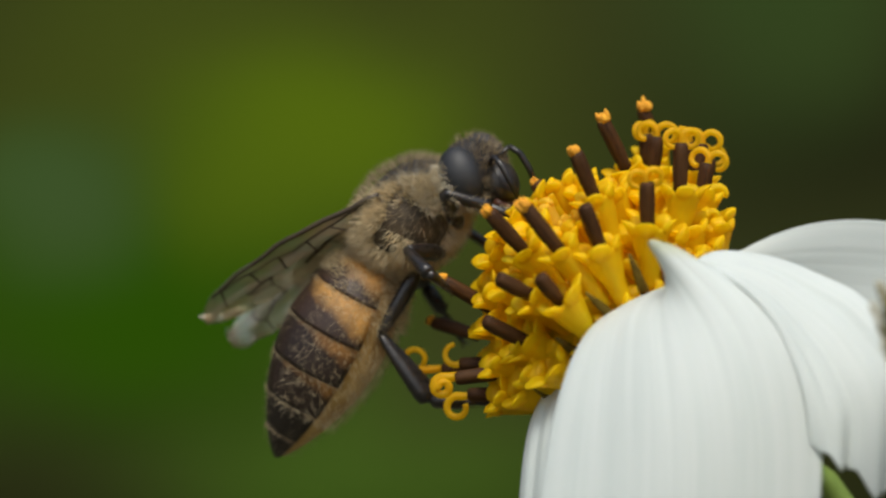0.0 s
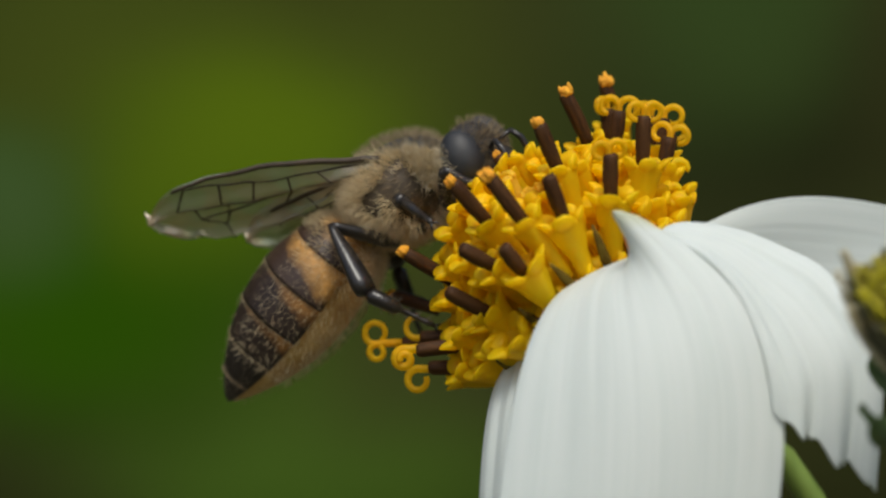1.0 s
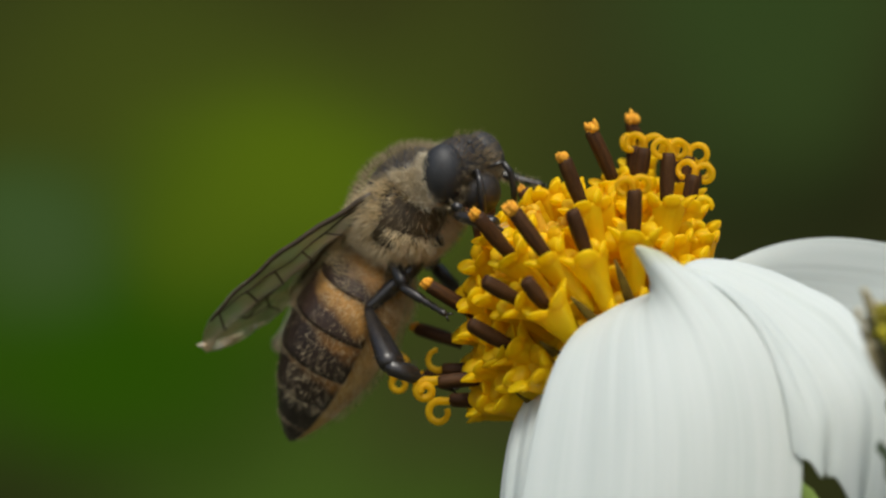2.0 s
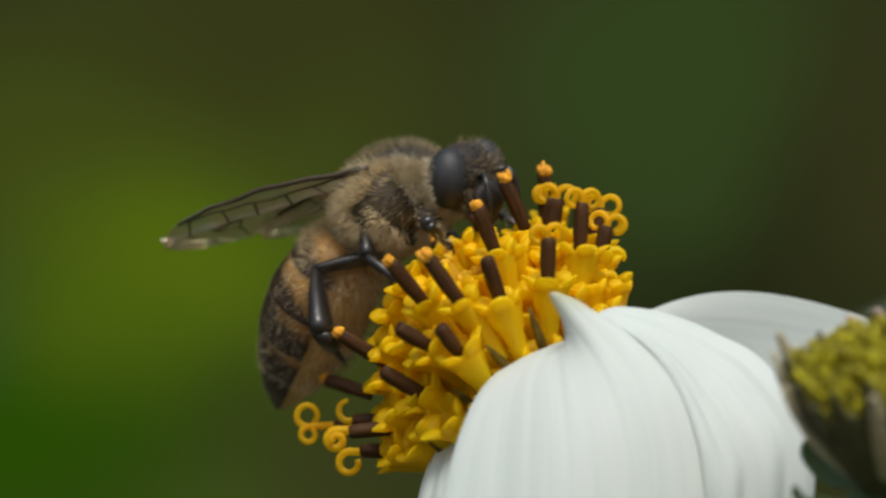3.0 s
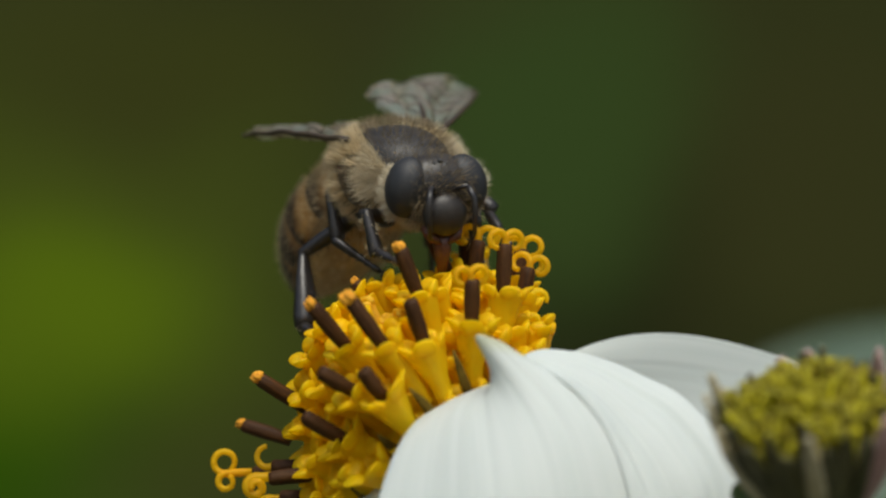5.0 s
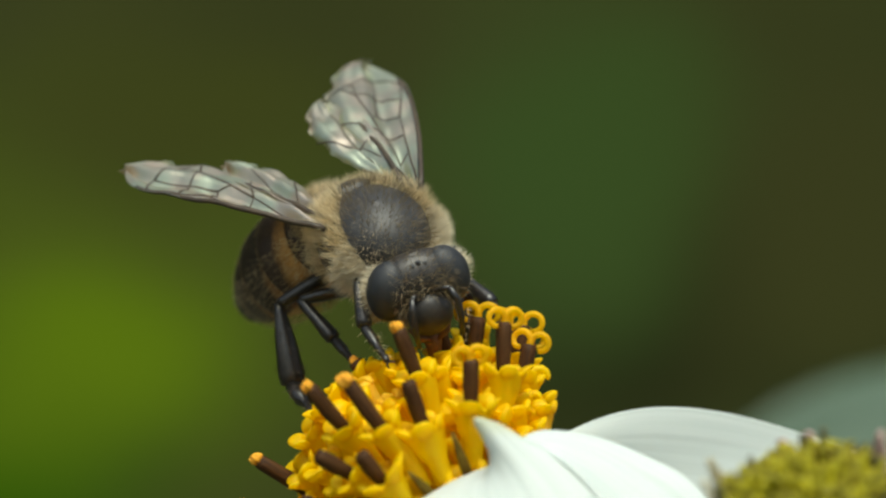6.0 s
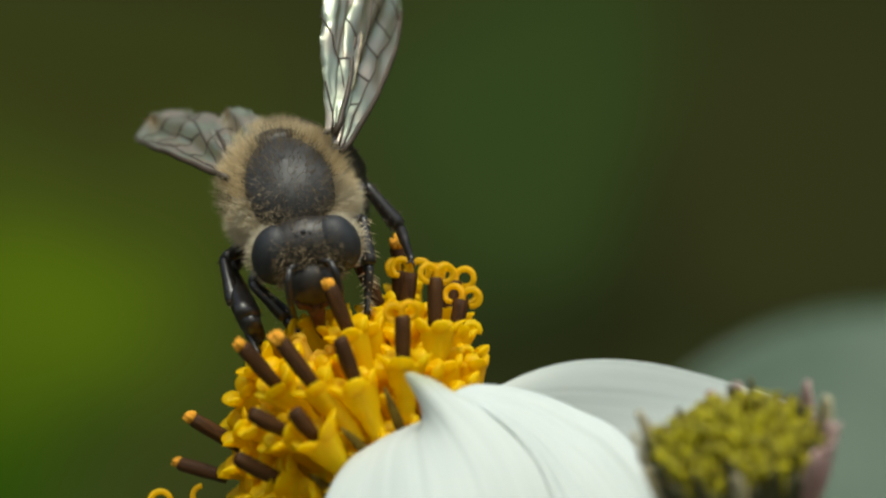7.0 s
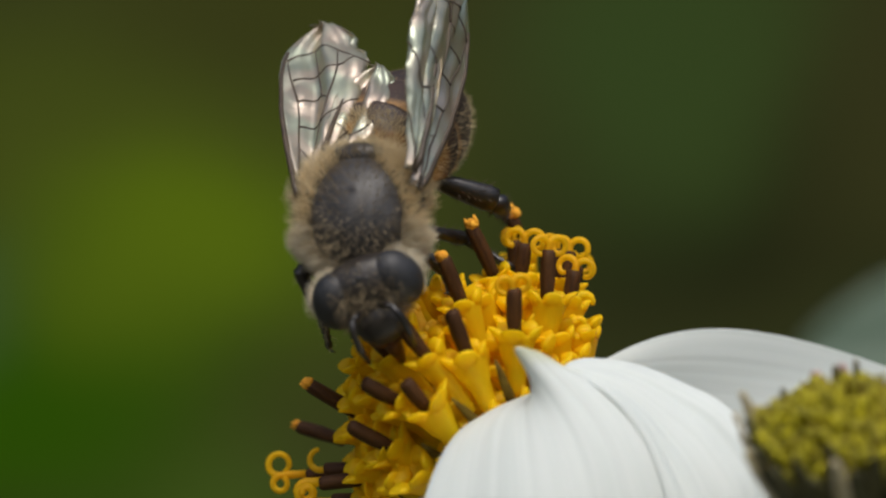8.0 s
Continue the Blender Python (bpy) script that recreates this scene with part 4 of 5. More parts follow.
def build_bee():
    bee = new("honey_bee")
    tagged(bee, "honey bee with amber and dark banded abdomen and tan fur", "bee")
    rng = random.Random(12)
    th = blob(1.94, 2.0, 1.50, 30, 20, thorax_shape)
    thorax = part("thorax", mesh_of("thorax", *th, FLANK), bee, "dark thorax under tan fur")
    sc = blob(1.76, 1.88, 1.22, 32, 24)
    part("scutum", mesh_of("scutum", *moved(sc, (0, 0.12, 0.38)), SCUTUM), thorax, "smooth dark grey back plate")
    part("scutellum", mesh_of("scutellum", *moved(blob(0.85, 0.42, 0.34, 18, 10), (0, -1.38, 1.02)), CUTICLE), thorax, "narrow dark back ridge")
    # fur of the thorax: thick round the sides and the rear, sparse on the back plate
    spots, thin, collar = [], [], []
    while len(spots) < 17000:
        d = V(rng.gauss(0, 1), rng.gauss(0, 1), rng.gauss(0, 1)).normalized()
        s = thorax_shape(d)
        p = V(d.x * 1.94, d.y * 2.0, d.z * 1.50) * s
        q = p - V(0, 0.12, 0.38)
        if V(q.x / 1.66, q.y / 1.84, q.z / 1.26).length < 1.0 and d.z > 0.2:
            if rng.random() < 0.40:
                thin.append((p + d * 0.16, d))
            continue
        if d.y > 0.62 and d.z > 0.35 and abs(d.x) < 0.3:
            continue
        if d.y > 0.46 and d.z > -0.3 and abs(d.x) > 0.3:
            for _ in range(3):
                collar.append((p + V(rng.uniform(-1, 1), rng.uniform(-1, 1), rng.uniform(-1, 1)) * 0.05, (d + V(0, -0.5, 0.1)).normalized()))
            spots.append((p, d)) if rng.random() < 0.3 else None
            continue
        if abs(d.x) > 0.5 and -0.18 < d.y + 0.25 * d.z < 0.40 and d.z < 0.3:
            if rng.random() < 0.12:
                thin.append((p, (d + V(0, -0.8, 0)).normalized()))
            continue
        if abs(d.x) > 0.45 and d.z < 0.5 and noise.noise(p * 0.95 + V(abs(p.x) - p.x, 3, 0)) > 0.26 and rng.random() < 0.95:
            continue
        spots.append((p, (d + V(0, -0.25, 0.12)).normalized()))
    hairs("fur", spots, 0.58, 0.0095, FUR, thorax, rng, 0.4, label="dense tan fur")
    hairs("collar_fur", collar, 0.66, 0.010, FRINGE, thorax, rng, 0.3, label="pale fur collar behind the head")
    hairs("back_fur", thin, 0.36, 0.007, FACEPALE, thorax, rng, 0.4, label="sparse brownish fur")
    # head
    def head_shape(d):
        return 1.0 - 0.16 * max(0, -d.z) * abs(d.x) - 0.05 * max(0, d.y)
    hc = V(0, 0.85, -0.25)
    head = part("head", mesh_of("head", *moved(blob(1.66, 0.92, 1.16, 28, 20, head_shape), hc), CUTICLE), bee, "dark triangular head")
    for s in (-1, 1):
        ey = moved(blob(0.74, 0.72, 0.98, 28, 22), (0, 0, 0), Euler((0, radians(-11 * s), radians(-6 * s))))
        part("compound_eye", mesh_of("compound_eye", *moved(ey, hc + V(0.95 * s, 0.08, 0.14)), EYE), head, "glossy black compound eye")
        sc_ = [hc + V(0.28 * s, 0.80, 0.05), hc + V(0.45 * s, 1.06, 0.2), hc + V(0.62 * s, 1.28, 0.28)]
        fl_ = [sc_[-1], sc_[-1] + V(0.12 * s, 0.18, -0.35), sc_[-1] + V(0.16 * s, 0.24, -0.95), sc_[-1] + V(0.10 * s, 0.22, -1.6)]
        part("antenna", mesh_of("antenna", *joined(tube(sc_, [0.07, 0.085, 0.075], 8), tube(fl_, [0.09, 0.11, 0.11, 0.07], 8)), LEG), head, "elbowed black antenna")
        part("mandible", mesh_of("mandible", *tube([hc + V(0.55 * s, 0.55, -1.05), hc + V(0.42 * s, 0.75, -1.4), hc + V(0.08 * s, 0.78, -1.62)], [0.2, 0.17, 0.07], 8), TONGUE), head)
    part("clypeus", mesh_of("clypeus", *moved(blob(0.74, 0.46, 0.70, 18, 12), hc + V(0, 0.84, -0.66)), CUTICLE), head, "dark face plate")
    part("proboscis", mesh_of("proboscis", *joined(tube([hc + V(0, 0.45, -1.2), hc + V(0, 0.62, -1.8), hc + V(0, 0.55, -2.6)], [0.34, 0.28, 0.14], 10), tube([hc + V(0, 0.55, -2.5), hc + V(0, 0.5, -3.3)], [0.1, 0.05], 8)), TONGUE), head, "reddish brown tongue")
    for x, z in ((0, 0.98), (-0.2, 0.89), (0.2, 0.89)):
        part("ocellus", mesh_of("ocellus", *moved(blob(0.09, 0.09, 0.09, 10, 8), hc + V(x, 0.45, z)), EYE), head)
    spots, face = [], []
    for _ in range(6500):
        d = V(rng.gauss(0, 1), rng.gauss(0, 1), rng.gauss(0, 1)).normalized()
        p = hc + V(d.x * 1.66, d.y * 0.92, d.z * 1.16) * head_shape(d)
        if d.z > (0.6 if abs(d.x) > 0.45 else 0.3) and d.y < 0.05:
            continue
        if d.y < 0.05:
            spots.append((p, (d + V(0, -0.1, 0)).normalized()))
        elif abs(d.x) < 0.62 and (d.z < 0.62 or rng.random() < 0.35):
            face.append((p, d))
    hairs("fur", spots, 0.40, 0.009, FRINGE, head, rng, 0.4, label="pale fur behind the eyes")
    rim = []
    for _ in range(3000):
        side, b = rng.choice((-1, 1)), rng.uniform(-1.2, 0.6)
        y, z = 0.02 - rng.uniform(0.66, 0.80) * math.cos(b), 0.14 + 1.0 * math.sin(b)
        p = hc + V(side * 1.64 * math.sqrt(max(0.05, 1 - (y / 0.92) ** 2 - (z / 1.16) ** 2)), y, z)
        rim.append((p, V(side * 0.9, -0.1, 0.3 * math.sin(b)).normalized()))
    hairs("cheek_fur", rim, 0.50, 0.011, FRINGE, head, rng, 0.25, label="pale band of fur behind the eyes")
    hairs("face_fur", face, 0.38, 0.007, [FACEPALE], head, rng, 0.5, label="short brownish face fur")
    # abdomen with its six overlapping back plates
    core = [(-ABDOMEN * s, abdomen_radius(s) * 0.94) for s in (0.0, 0.015, 0.03, 0.05, 0.12, 0.2, 0.3, 0.4, 0.5, 0.6, 0.7, 0.8, 0.88, 0.94, 0.98)]
    v, f, uv = lathe(core, 28, 1.0, 0.9)
    abdomen = part("abdomen", mesh_of("abdomen", v, f, BELLY, uvs=uv), bee, "amber underside of the abdomen")
    cuts = (0.0, 0.15, 0.34, 0.53, 0.70, 0.85, 1.0)
    mats = (ORANGE_A, ORANGE_A, ORANGE_B, ORANGE_B, DARK_T, DARK_T)
    for k in range(6):
        a, b = cuts[k], min(0.995, cuts[k + 1] + 0.02)

        def plate(u, v, a=a, b=b, k=k):
            s = a + (b - a) * u
            w = radians(-118 + 236 * v)
            r = abdomen_radius(min(0.997, s)) * (1.0 + 0.035 * u) + 0.015
            if k == 5 and u > 0.9:
                r *= 1 - (u - 0.9) * 4
            return V(math.sin(w) * r, -ABDOMEN * s, math.cos(w) * r * 0.92)
        vs, fs, uv = sheet(plate, 12, 30, 0.06)
        uv = [(q[1], q[0]) for q in uv]
        part("back_plate", mesh_of("back_plate", vs, fs, mats[k], uvs=uv), abdomen, ("amber back plate with a dark hind band", "amber back plate with a dark hind band", "brown back plate with a dark hind band", "brown back plate with a dark hind band", "near black back plate", "near black pointed tail plate")[k])
    spots = []
    for k in range(1, 6):
        for _ in range(600):
            w = rng.uniform(-2.0, 2.0)
            s = cuts[k] + rng.uniform(0.012, 0.03)
            r = abdomen_radius(s) * 1.03
            spots.append((V(math.sin(w) * r, -ABDOMEN * s, math.cos(w) * r * 0.92), V(math.sin(w) * 0.5, -1.0, math.cos(w) * 0.5).normalized()))
    hairs("fringe", spots, 0.17, 0.0045, FACEPALE, abdomen, rng, 0.3, label="pale hair bands between the plates")
    spots = []
    for _ in range(3000):
        w = rng.uniform(-3.14, 3.14)
        s = rng.random() ** 1.7 * 0.95
        r = abdomen_radius(s) * 1.0
        spots.append((V(math.sin(w) * r, -ABDOMEN * s, math.cos(w) * r * 0.92), V(math.sin(w), -0.7, math.cos(w)).normalized()))
    hairs("fine_fur", spots, 0.26, 0.005, FACEPALE, abdomen, rng, 0.3, label="fine pale brown fur")
    spots = []
    for _ in range(4500):
        w = rng.choice((-1, 1)) * rng.uniform(0.95, 2.9)
        s = rng.random() ** 1.3 * 0.75
        r = abdomen_radius(s)
        spots.append((V(math.sin(w) * r, -ABDOMEN * s, math.cos(w) * r * 0.92), V(math.sin(w), -0.8, math.cos(w)).normalized()))
    for _ in range(2200):
        w = rng.uniform(-3.14, 3.14)
        s = rng.uniform(0.0, 0.2) ** 1.2
        r = abdomen_radius(s)
        spots.append((V(math.sin(w) * r, -ABDOMEN * s, math.cos(w) * r * 0.92), V(math.sin(w), 0.3, math.cos(w)).normalized()))
    fluff = []
    for _ in range(3200):
        w = rng.uniform(-3.14, 3.14)
        s = rng.random() ** 1.5 * (0.12 if abs(w) < 0.9 else 0.24)
        r = abdomen_radius(s)
        fluff.append((V(math.sin(w) * r, -ABDOMEN * s, math.cos(w) * r * 0.92), V(math.sin(w), 0.1, math.cos(w)).normalized()))
    hairs("base_fur", fluff, 0.42, 0.009, FUR, abdomen, rng, 0.5, label="pale fluffy fur at the front of the abdomen")
    hairs("fur", spots, 0.32, 0.006, FUR, abdomen, rng, 0.3, label="fine tan fur")
    part("waist", mesh_of("waist", *tube([V(0, -1.4, -0.1), V(0, -1.9, -0.2), V(0, -2.35, -0.25), V(0, -2.7, -0.3)], [0.9, 0.7, 0.5, 0.6], 14), CUTICLE), bee)
    # wings
    wings = {}
    for s, key in ((1, "right"), (-1, "left")):
        me, veins = wing_mesh("forewing", 8.6, 2.9, s, FORE_VEINS, 0.6, False)
        w = part("forewing", me, bee, "clear veined forewing with a frayed edge")
        part("venation", veins, w, "brown wing veins")
        h = part("hindwing", wing_mesh("hindwing", 5.9, 1.9, s, HIND_VEINS, 0.4, True), w, "smaller clear hindwing")
        h.matrix_basis = pose(0.0002 * s, -0.0006, -0.0001, 0, 0, -15 * s)
        wings[key] = w
    # legs
    legs = {}
    for kind in ("fore", "mid", "hind"):
        meshes = [leg_part(kind, w, ln) for w, ln in zip(("femur", "tibia", "tarsus"), SIZE[kind])]
        for s, key in ((1, "right"), (-1, "left")):
            legs[kind, key] = [part(w, me, bee, {"femur": "black %s leg thigh" % kind, "tibia": "black %s leg shin" % kind, "tarsus": "black %s leg foot with claws" % kind}[w])
                               for w, me in zip(("femur", "tibia", "tarsus"), meshes)]
    return bee, head, abdomen, wings, legs


honey_bee, bee_head, bee_abdomen, bee_wings, bee_legs = build_bee()


# ---- movement ----
def axes(p, fwd, up):
    """A pose (metres) at p (mm) with local y along fwd and local z near up."""
    y = Vector(fwd).normalized()
    z = (Vector(up) - y * y.dot(Vector(up))).normalized()
    x = y.cross(z)
    m = Matrix((x, y, z)).transposed().to_4x4()
    return Matrix.Translation(Vector(p) * MM) @ m


def two_bones(hip, ankle, a, b, pole):
    """The knee between hip and ankle, bent towards the pole; also the ankle, drawn in if out of reach."""
    d = ankle - hip
    ln = min(max(d.length, abs(a - b) + 0.15), (a + b) * 0.985)
    d.normalize()
    k = (a * a - b * b + ln * ln) / (2 * ln)
    h = math.sqrt(max(0.0, a * a - k * k))
    q = (pole - d * pole.dot(d)).normalized()
    return hip + d * k + q * h, hip + d * ln


REST = {("fore", "right"): V(1.5, 3.0, -3.0), ("fore", "left"): V(-1.5, 3.0, -3.0), ("mid", "right"): V(3.0, 0.8, -3.4), ("mid", "left"): V(-3.0, 0.8, -3.4),
        ("hind", "right"): V(2.9, -2.4, -4.2), ("hind", "left"): V(-2.9, -2.4, -4.2)}


def motions():
    """Keys the bee, its head, abdomen, wings and legs, stance by stance. Ways are in world axes, places in mm."""
    rows = {"bee": [], "head": [], "abdomen": [], "right": [], "left": []}
    leg_rows = {k: ([], [], []) for k in bee_legs}

    def stance(t, place, fwd, up, tail, face, right, left, feet=None, crown=None):
        """fwd, up: the thorax; tail: the abdomen's way; face: the head's; right, left: each wing's span and the way of its upper face; feet: knee, ankle and foot of single legs."""
        m = axes(place, fwd, up)
        inv = m.inverted()
        r3 = inv.to_3x3()
        rows["bee"].append((t, m))
        rows["head"].append((t, axes(NECK, r3 @ Vector(face), r3 @ Vector(crown) if crown else V(0, 0.0, 1) + (r3 @ Vector(face)) * -0.01)))
        rows["abdomen"].append((t, axes(WAIST, -(r3 @ Vector(tail)), V(0, 0, 1))))
        for key, s, (span, top) in (("right", 1, right), ("left", -1, left)):
            x = (r3 @ Vector(span)).normalized() * s
            z = r3 @ Vector(top)
            z = (z - x * x.dot(z)).normalized()
            y = z.cross(x)
            base = V(SHOULDER.x * s, SHOULDER.y, SHOULDER.z)
            rows[key].append((t, Matrix.Translation(base * MM) @ Matrix((x, y, z)).transposed().to_4x4()))
        for (kind, key), out in leg_rows.items():
            s = 1 if key == "right" else -1
            hip = V(HIP[kind].x * s, HIP[kind].y, HIP[kind].z)
            spot = (feet or {}).get((kind, key))
            a, b, c = SIZE[kind]
            pole = V(1.0 * s, 0.5 if kind == "fore" else -0.4 if kind == "hind" else 0.1, 0.9)
            if spot:
                knee, ankle, foot = [(inv @ (Vector(q) * MM)) / MM for q in spot]
                knee, ankle = two_bones(hip, ankle, a, b, knee - hip)
            else:
                foot = REST[kind, key]
                back = (hip - foot).normalized()
                ankle = foot + (back * 0.8 + V(0.25 * s, 0, 0.75)).normalized() * c * 0.95
                knee, ankle = two_bones(hip, ankle, a, b, pole)
            for lst, p, q in zip(out, (hip, knee, ankle), (knee, ankle, foot)):
                lst.append((t, axes(p, q - p, pole)))

    stance(0.0, (-2.34, 0.63, 1.97), (0.71, -0.18, 0.69), (-0.70, -0.02, 0.72), (-0.47, 0.08, -0.88), (0.78, -0.47, 0.30),
           ((-0.80, 0.39, -0.46), (-0.51, 0.31, 0.80)), ((-0.72, 0.47, -0.51), (-0.31, -0.62, 0.72)),
           feet={("hind", "right"): ((-3.49, -0.18, -2.04), (-1.69, -0.29, -4.05), (0.67, -0.72, -4.17)), ("mid", "right"): ((-2.62, -1.98, 0.91), (-1.60, -3.15, 0.11), (-0.94, -1.47, -0.46))},
           crown=(-0.45, -0.10, 0.88))
    stance(0.5, (-1.37, 0.64, 1.70), (0.82, -0.21, 0.53), (-0.54, 0.01, 0.84), (-0.68, -0.11, -0.73), (0.78, -0.48, 0.20),
           ((-0.94, 0.30, -0.13), (0.00, 0.56, 0.83)), ((-0.65, 0.67, -0.36), (-0.31, -0.62, 0.72)),
           feet={("hind", "right"): ((-4.93, -2.3, 0.36), (-3.43, -3.3, -2.12), (-2.21, -2.6, -3.04)), ("mid", "right"): ((-2.74, -0.31, 1.69), (-1.65, -1.45, 0.93), (-0.35, -2.65, 0.25))},
           crown=(-0.45, -0.10, 0.88))
    stance(1.0, (-1.33, 0.67, 1.95), (0.84, -0.12, 0.52), (-0.52, 0.03, 0.85), (-0.60, 0.16, -0.78), (0.77, -0.50, 0.30),
           ((-0.96, 0.26, -0.14), (0.00, 0.56, 0.83)), ((-0.55, 0.64, -0.54), (-0.31, -0.62, 0.72)),
           feet={("hind", "right"): ((-4.22, -1.71, 0.52), (-2.40, -2.17, -1.42), (-0.25, -1.90, -2.45)), ("mid", "right"): ((-2.44, -0.32, 2.21), (-1.25, -1.40, 1.51), (-0.34, -2.91, 0.82))},
           crown=(-0.45, -0.10, 0.88))
    stance(1.2, (-1.41, 0.60, 1.72), (0.83, -0.13, 0.54), (-0.53, 0.05, 0.84), (-0.58, 0.07, -0.81), (0.77, -0.50, 0.28),
           ((-0.95, 0.22, -0.24), (0.00, 0.56, 0.83)), ((-0.54, 0.66, -0.52), (-0.31, -0.62, 0.72)),
           feet={("hind", "right"): ((-4.29, -1.81, 0.12), (-2.45, -2.73, -1.63), (-0.22, -2.25, -2.38)), ("mid", "right"): ((-2.68, -0.42, 1.86), (-1.42, -1.38, 1.13), (-0.40, -2.85, 0.48))},
           crown=(-0.45, -0.10, 0.88))
    stance(2.3, (-2.04, 0.06, 3.67), (0.54, -0.34, 0.77), (-0.83, -0.08, 0.54), (-0.39, 0.36, -0.85), (0.72, -0.65, -0.20),
           ((-0.73, 0.35, -0.58), (-0.45, 0.15, 0.88)), ((-0.48, 0.61, -0.63), (-0.31, -0.62, 0.72)),
           feet={("hind", "right"): ((-3.31, -0.36, -0.22), (-2.38, -2.26, -1.90), (-0.40, -1.17, -2.69)), ("mid", "right"): ((-2.96, -0.70, 1.90), (-1.86, -0.97, 0.57), (-0.27, -1.53, -0.32)), ("fore", "right"): ((-0.52, -2.62, 2.77), (0.56, -3.68, 2.42), (1.30, -2.37, 1.88))},
           crown=(-0.12, -0.27, 0.95))
    stance(2.5, (-0.86, 0.21, 4.66), (0.62, -0.34, 0.72), (-0.77, -0.03, 0.64), (-0.44, 0.42, -0.80), (0.72, -0.65, -0.22),
           ((-0.82, 0.33, -0.46), (-0.35, 0.15, 0.92)), ((-0.54, 0.60, -0.59), (-0.31, -0.62, 0.72)),
           feet={("hind", "right"): ((-3.22, -0.29, 1.35), (-2.53, -2.32, -0.30), (-0.71, -1.14, -1.34)), ("mid", "right"): ((-1.78, -1.70, 2.87), (-0.60, -2.62, 1.95), (0.41, -1.17, 1.25)), ("fore", "right"): ((-0.10, -2.43, 3.23), (0.98, -3.36, 2.61), (1.56, -1.94, 2.16))},
           crown=(-0.12, -0.27, 0.95))
    stance(3.0, (0.45, 0.28, 4.41), (0.83, -0.26, 0.50), (-0.51, -0.01, 0.86), (-0.32, 0.53, -0.78), (0.74, -0.62, -0.08),
           ((-0.87, 0.44, -0.24), (-0.20, 0.20, 0.96)), ((-0.48, 0.68, -0.55), (-0.31, -0.62, 0.72)),
           feet={("hind", "right"): ((-2.43, -0.32, 1.93), (-1.79, -1.91, -0.15), (-1.07, 0.22, -0.97)), ("mid", "right"): ((-1.01, -0.63, 3.81), (-0.42, -1.45, 2.38), (0.85, -2.42, 1.37)), ("fore", "right"): ((1.06, -2.39, 3.81), (1.48, -3.78, 3.26), (2.25, -2.52, 2.66))},
           crown=(-0.12, -0.27, 0.95))
    stance(3.5, (1.03, 0.04, 6.17), (0.69, -0.31, 0.66), (-0.70, -0.08, 0.71), (-0.52, 0.59, -0.62), (0.74, -0.62, -0.18),
           ((-0.84, 0.39, -0.39), (-0.20, 0.20, 0.96)), ((-0.52, 0.72, -0.46), (-0.31, -0.62, 0.72)),
           feet={("hind", "right"): ((-1.47, -0.30, 2.90), (-1.21, -1.23, 0.38), (-0.37, 0.95, -0.15)), ("mid", "right"): ((-0.47, -0.65, 4.57), (0.28, -0.54, 2.99), (1.38, -1.58, 1.85)), ("fore", "right"): ((1.80, -2.59, 5.25), (2.57, -3.70, 4.49), (3.28, -2.43, 3.83))},
           crown=(-0.12, -0.27, 0.95))
    stance(4.0, (2.61, 0.52, 6.45), (0.95, -0.33, -0.00), (-0.06, -0.17, 0.98), (-0.56, 0.47, -0.69), (0.80, -0.35, -0.50),
           ((-0.85, 0.50, 0.16), (0.00, -0.05, 1.00)), ((-0.77, 0.63, 0.11), (0.00, -0.05, 1.00)),
           feet={("hind", "right"): ((-0.62, 0.36, 3.80), (-0.69, -0.22, 1.16), (-0.32, -2.46, 0.37)), ("mid", "right"): ((1.18, -0.63, 5.97), (1.84, -1.32, 4.51), (2.91, -2.47, 3.43)), ("fore", "right"): ((3.21, -1.68, 6.02), (2.66, -2.38, 4.75), (3.02, -3.44, 3.62))})
    stance(4.2, (2.86, 0.45, 6.41), (0.95, -0.32, -0.03), (-0.04, -0.19, 0.98), (-0.62, 0.55, -0.57), (0.80, -0.35, -0.50),
           ((-0.85, 0.50, 0.17), (0.00, -0.05, 1.00)), ((-0.76, 0.63, 0.12), (0.00, -0.05, 1.00)),
           feet={("hind", "right"): ((-0.40, 0.32, 3.76), (-0.60, 0.37, 1.07), (-0.23, -1.93, 0.51)), ("mid", "right"): ((1.24, -0.54, 5.79), (1.89, -1.47, 4.46), (3.05, -2.46, 3.32)), ("fore", "right"): ((3.37, -1.74, 5.89), (2.71, -2.26, 4.59), (3.26, -3.22, 3.44))})
    stance(5.3, (3.06, 0.46, 6.81), (0.31, -0.92, -0.25), (-0.06, -0.28, 0.96), (-0.13, 0.86, -0.50), (0.08, -0.98, -0.18),
           ((-0.51, 0.86, 0.09), (0.00, -0.65, 0.76)), ((0.46, 0.81, 0.37), (0.11, -0.53, 0.84)),
           feet={("hind", "right"): ((0.39, 1.88, 4.21), (0.23, 1.05, 1.71), (0.72, -1.23, 1.17)), ("mid", "right"): ((0.74, 0.61, 6.10), (1.46, 0.72, 4.55), (3.01, 0.30, 3.61)), ("fore", "right"): ((1.87, -1.48, 5.04), (2.59, -1.90, 3.77), (3.39, -3.20, 3.33)), ("mid", "left"): ((5.57, 1.09, 6.49), (6.46, 0.03, 5.46), (6.36, -1.67, 4.63))})
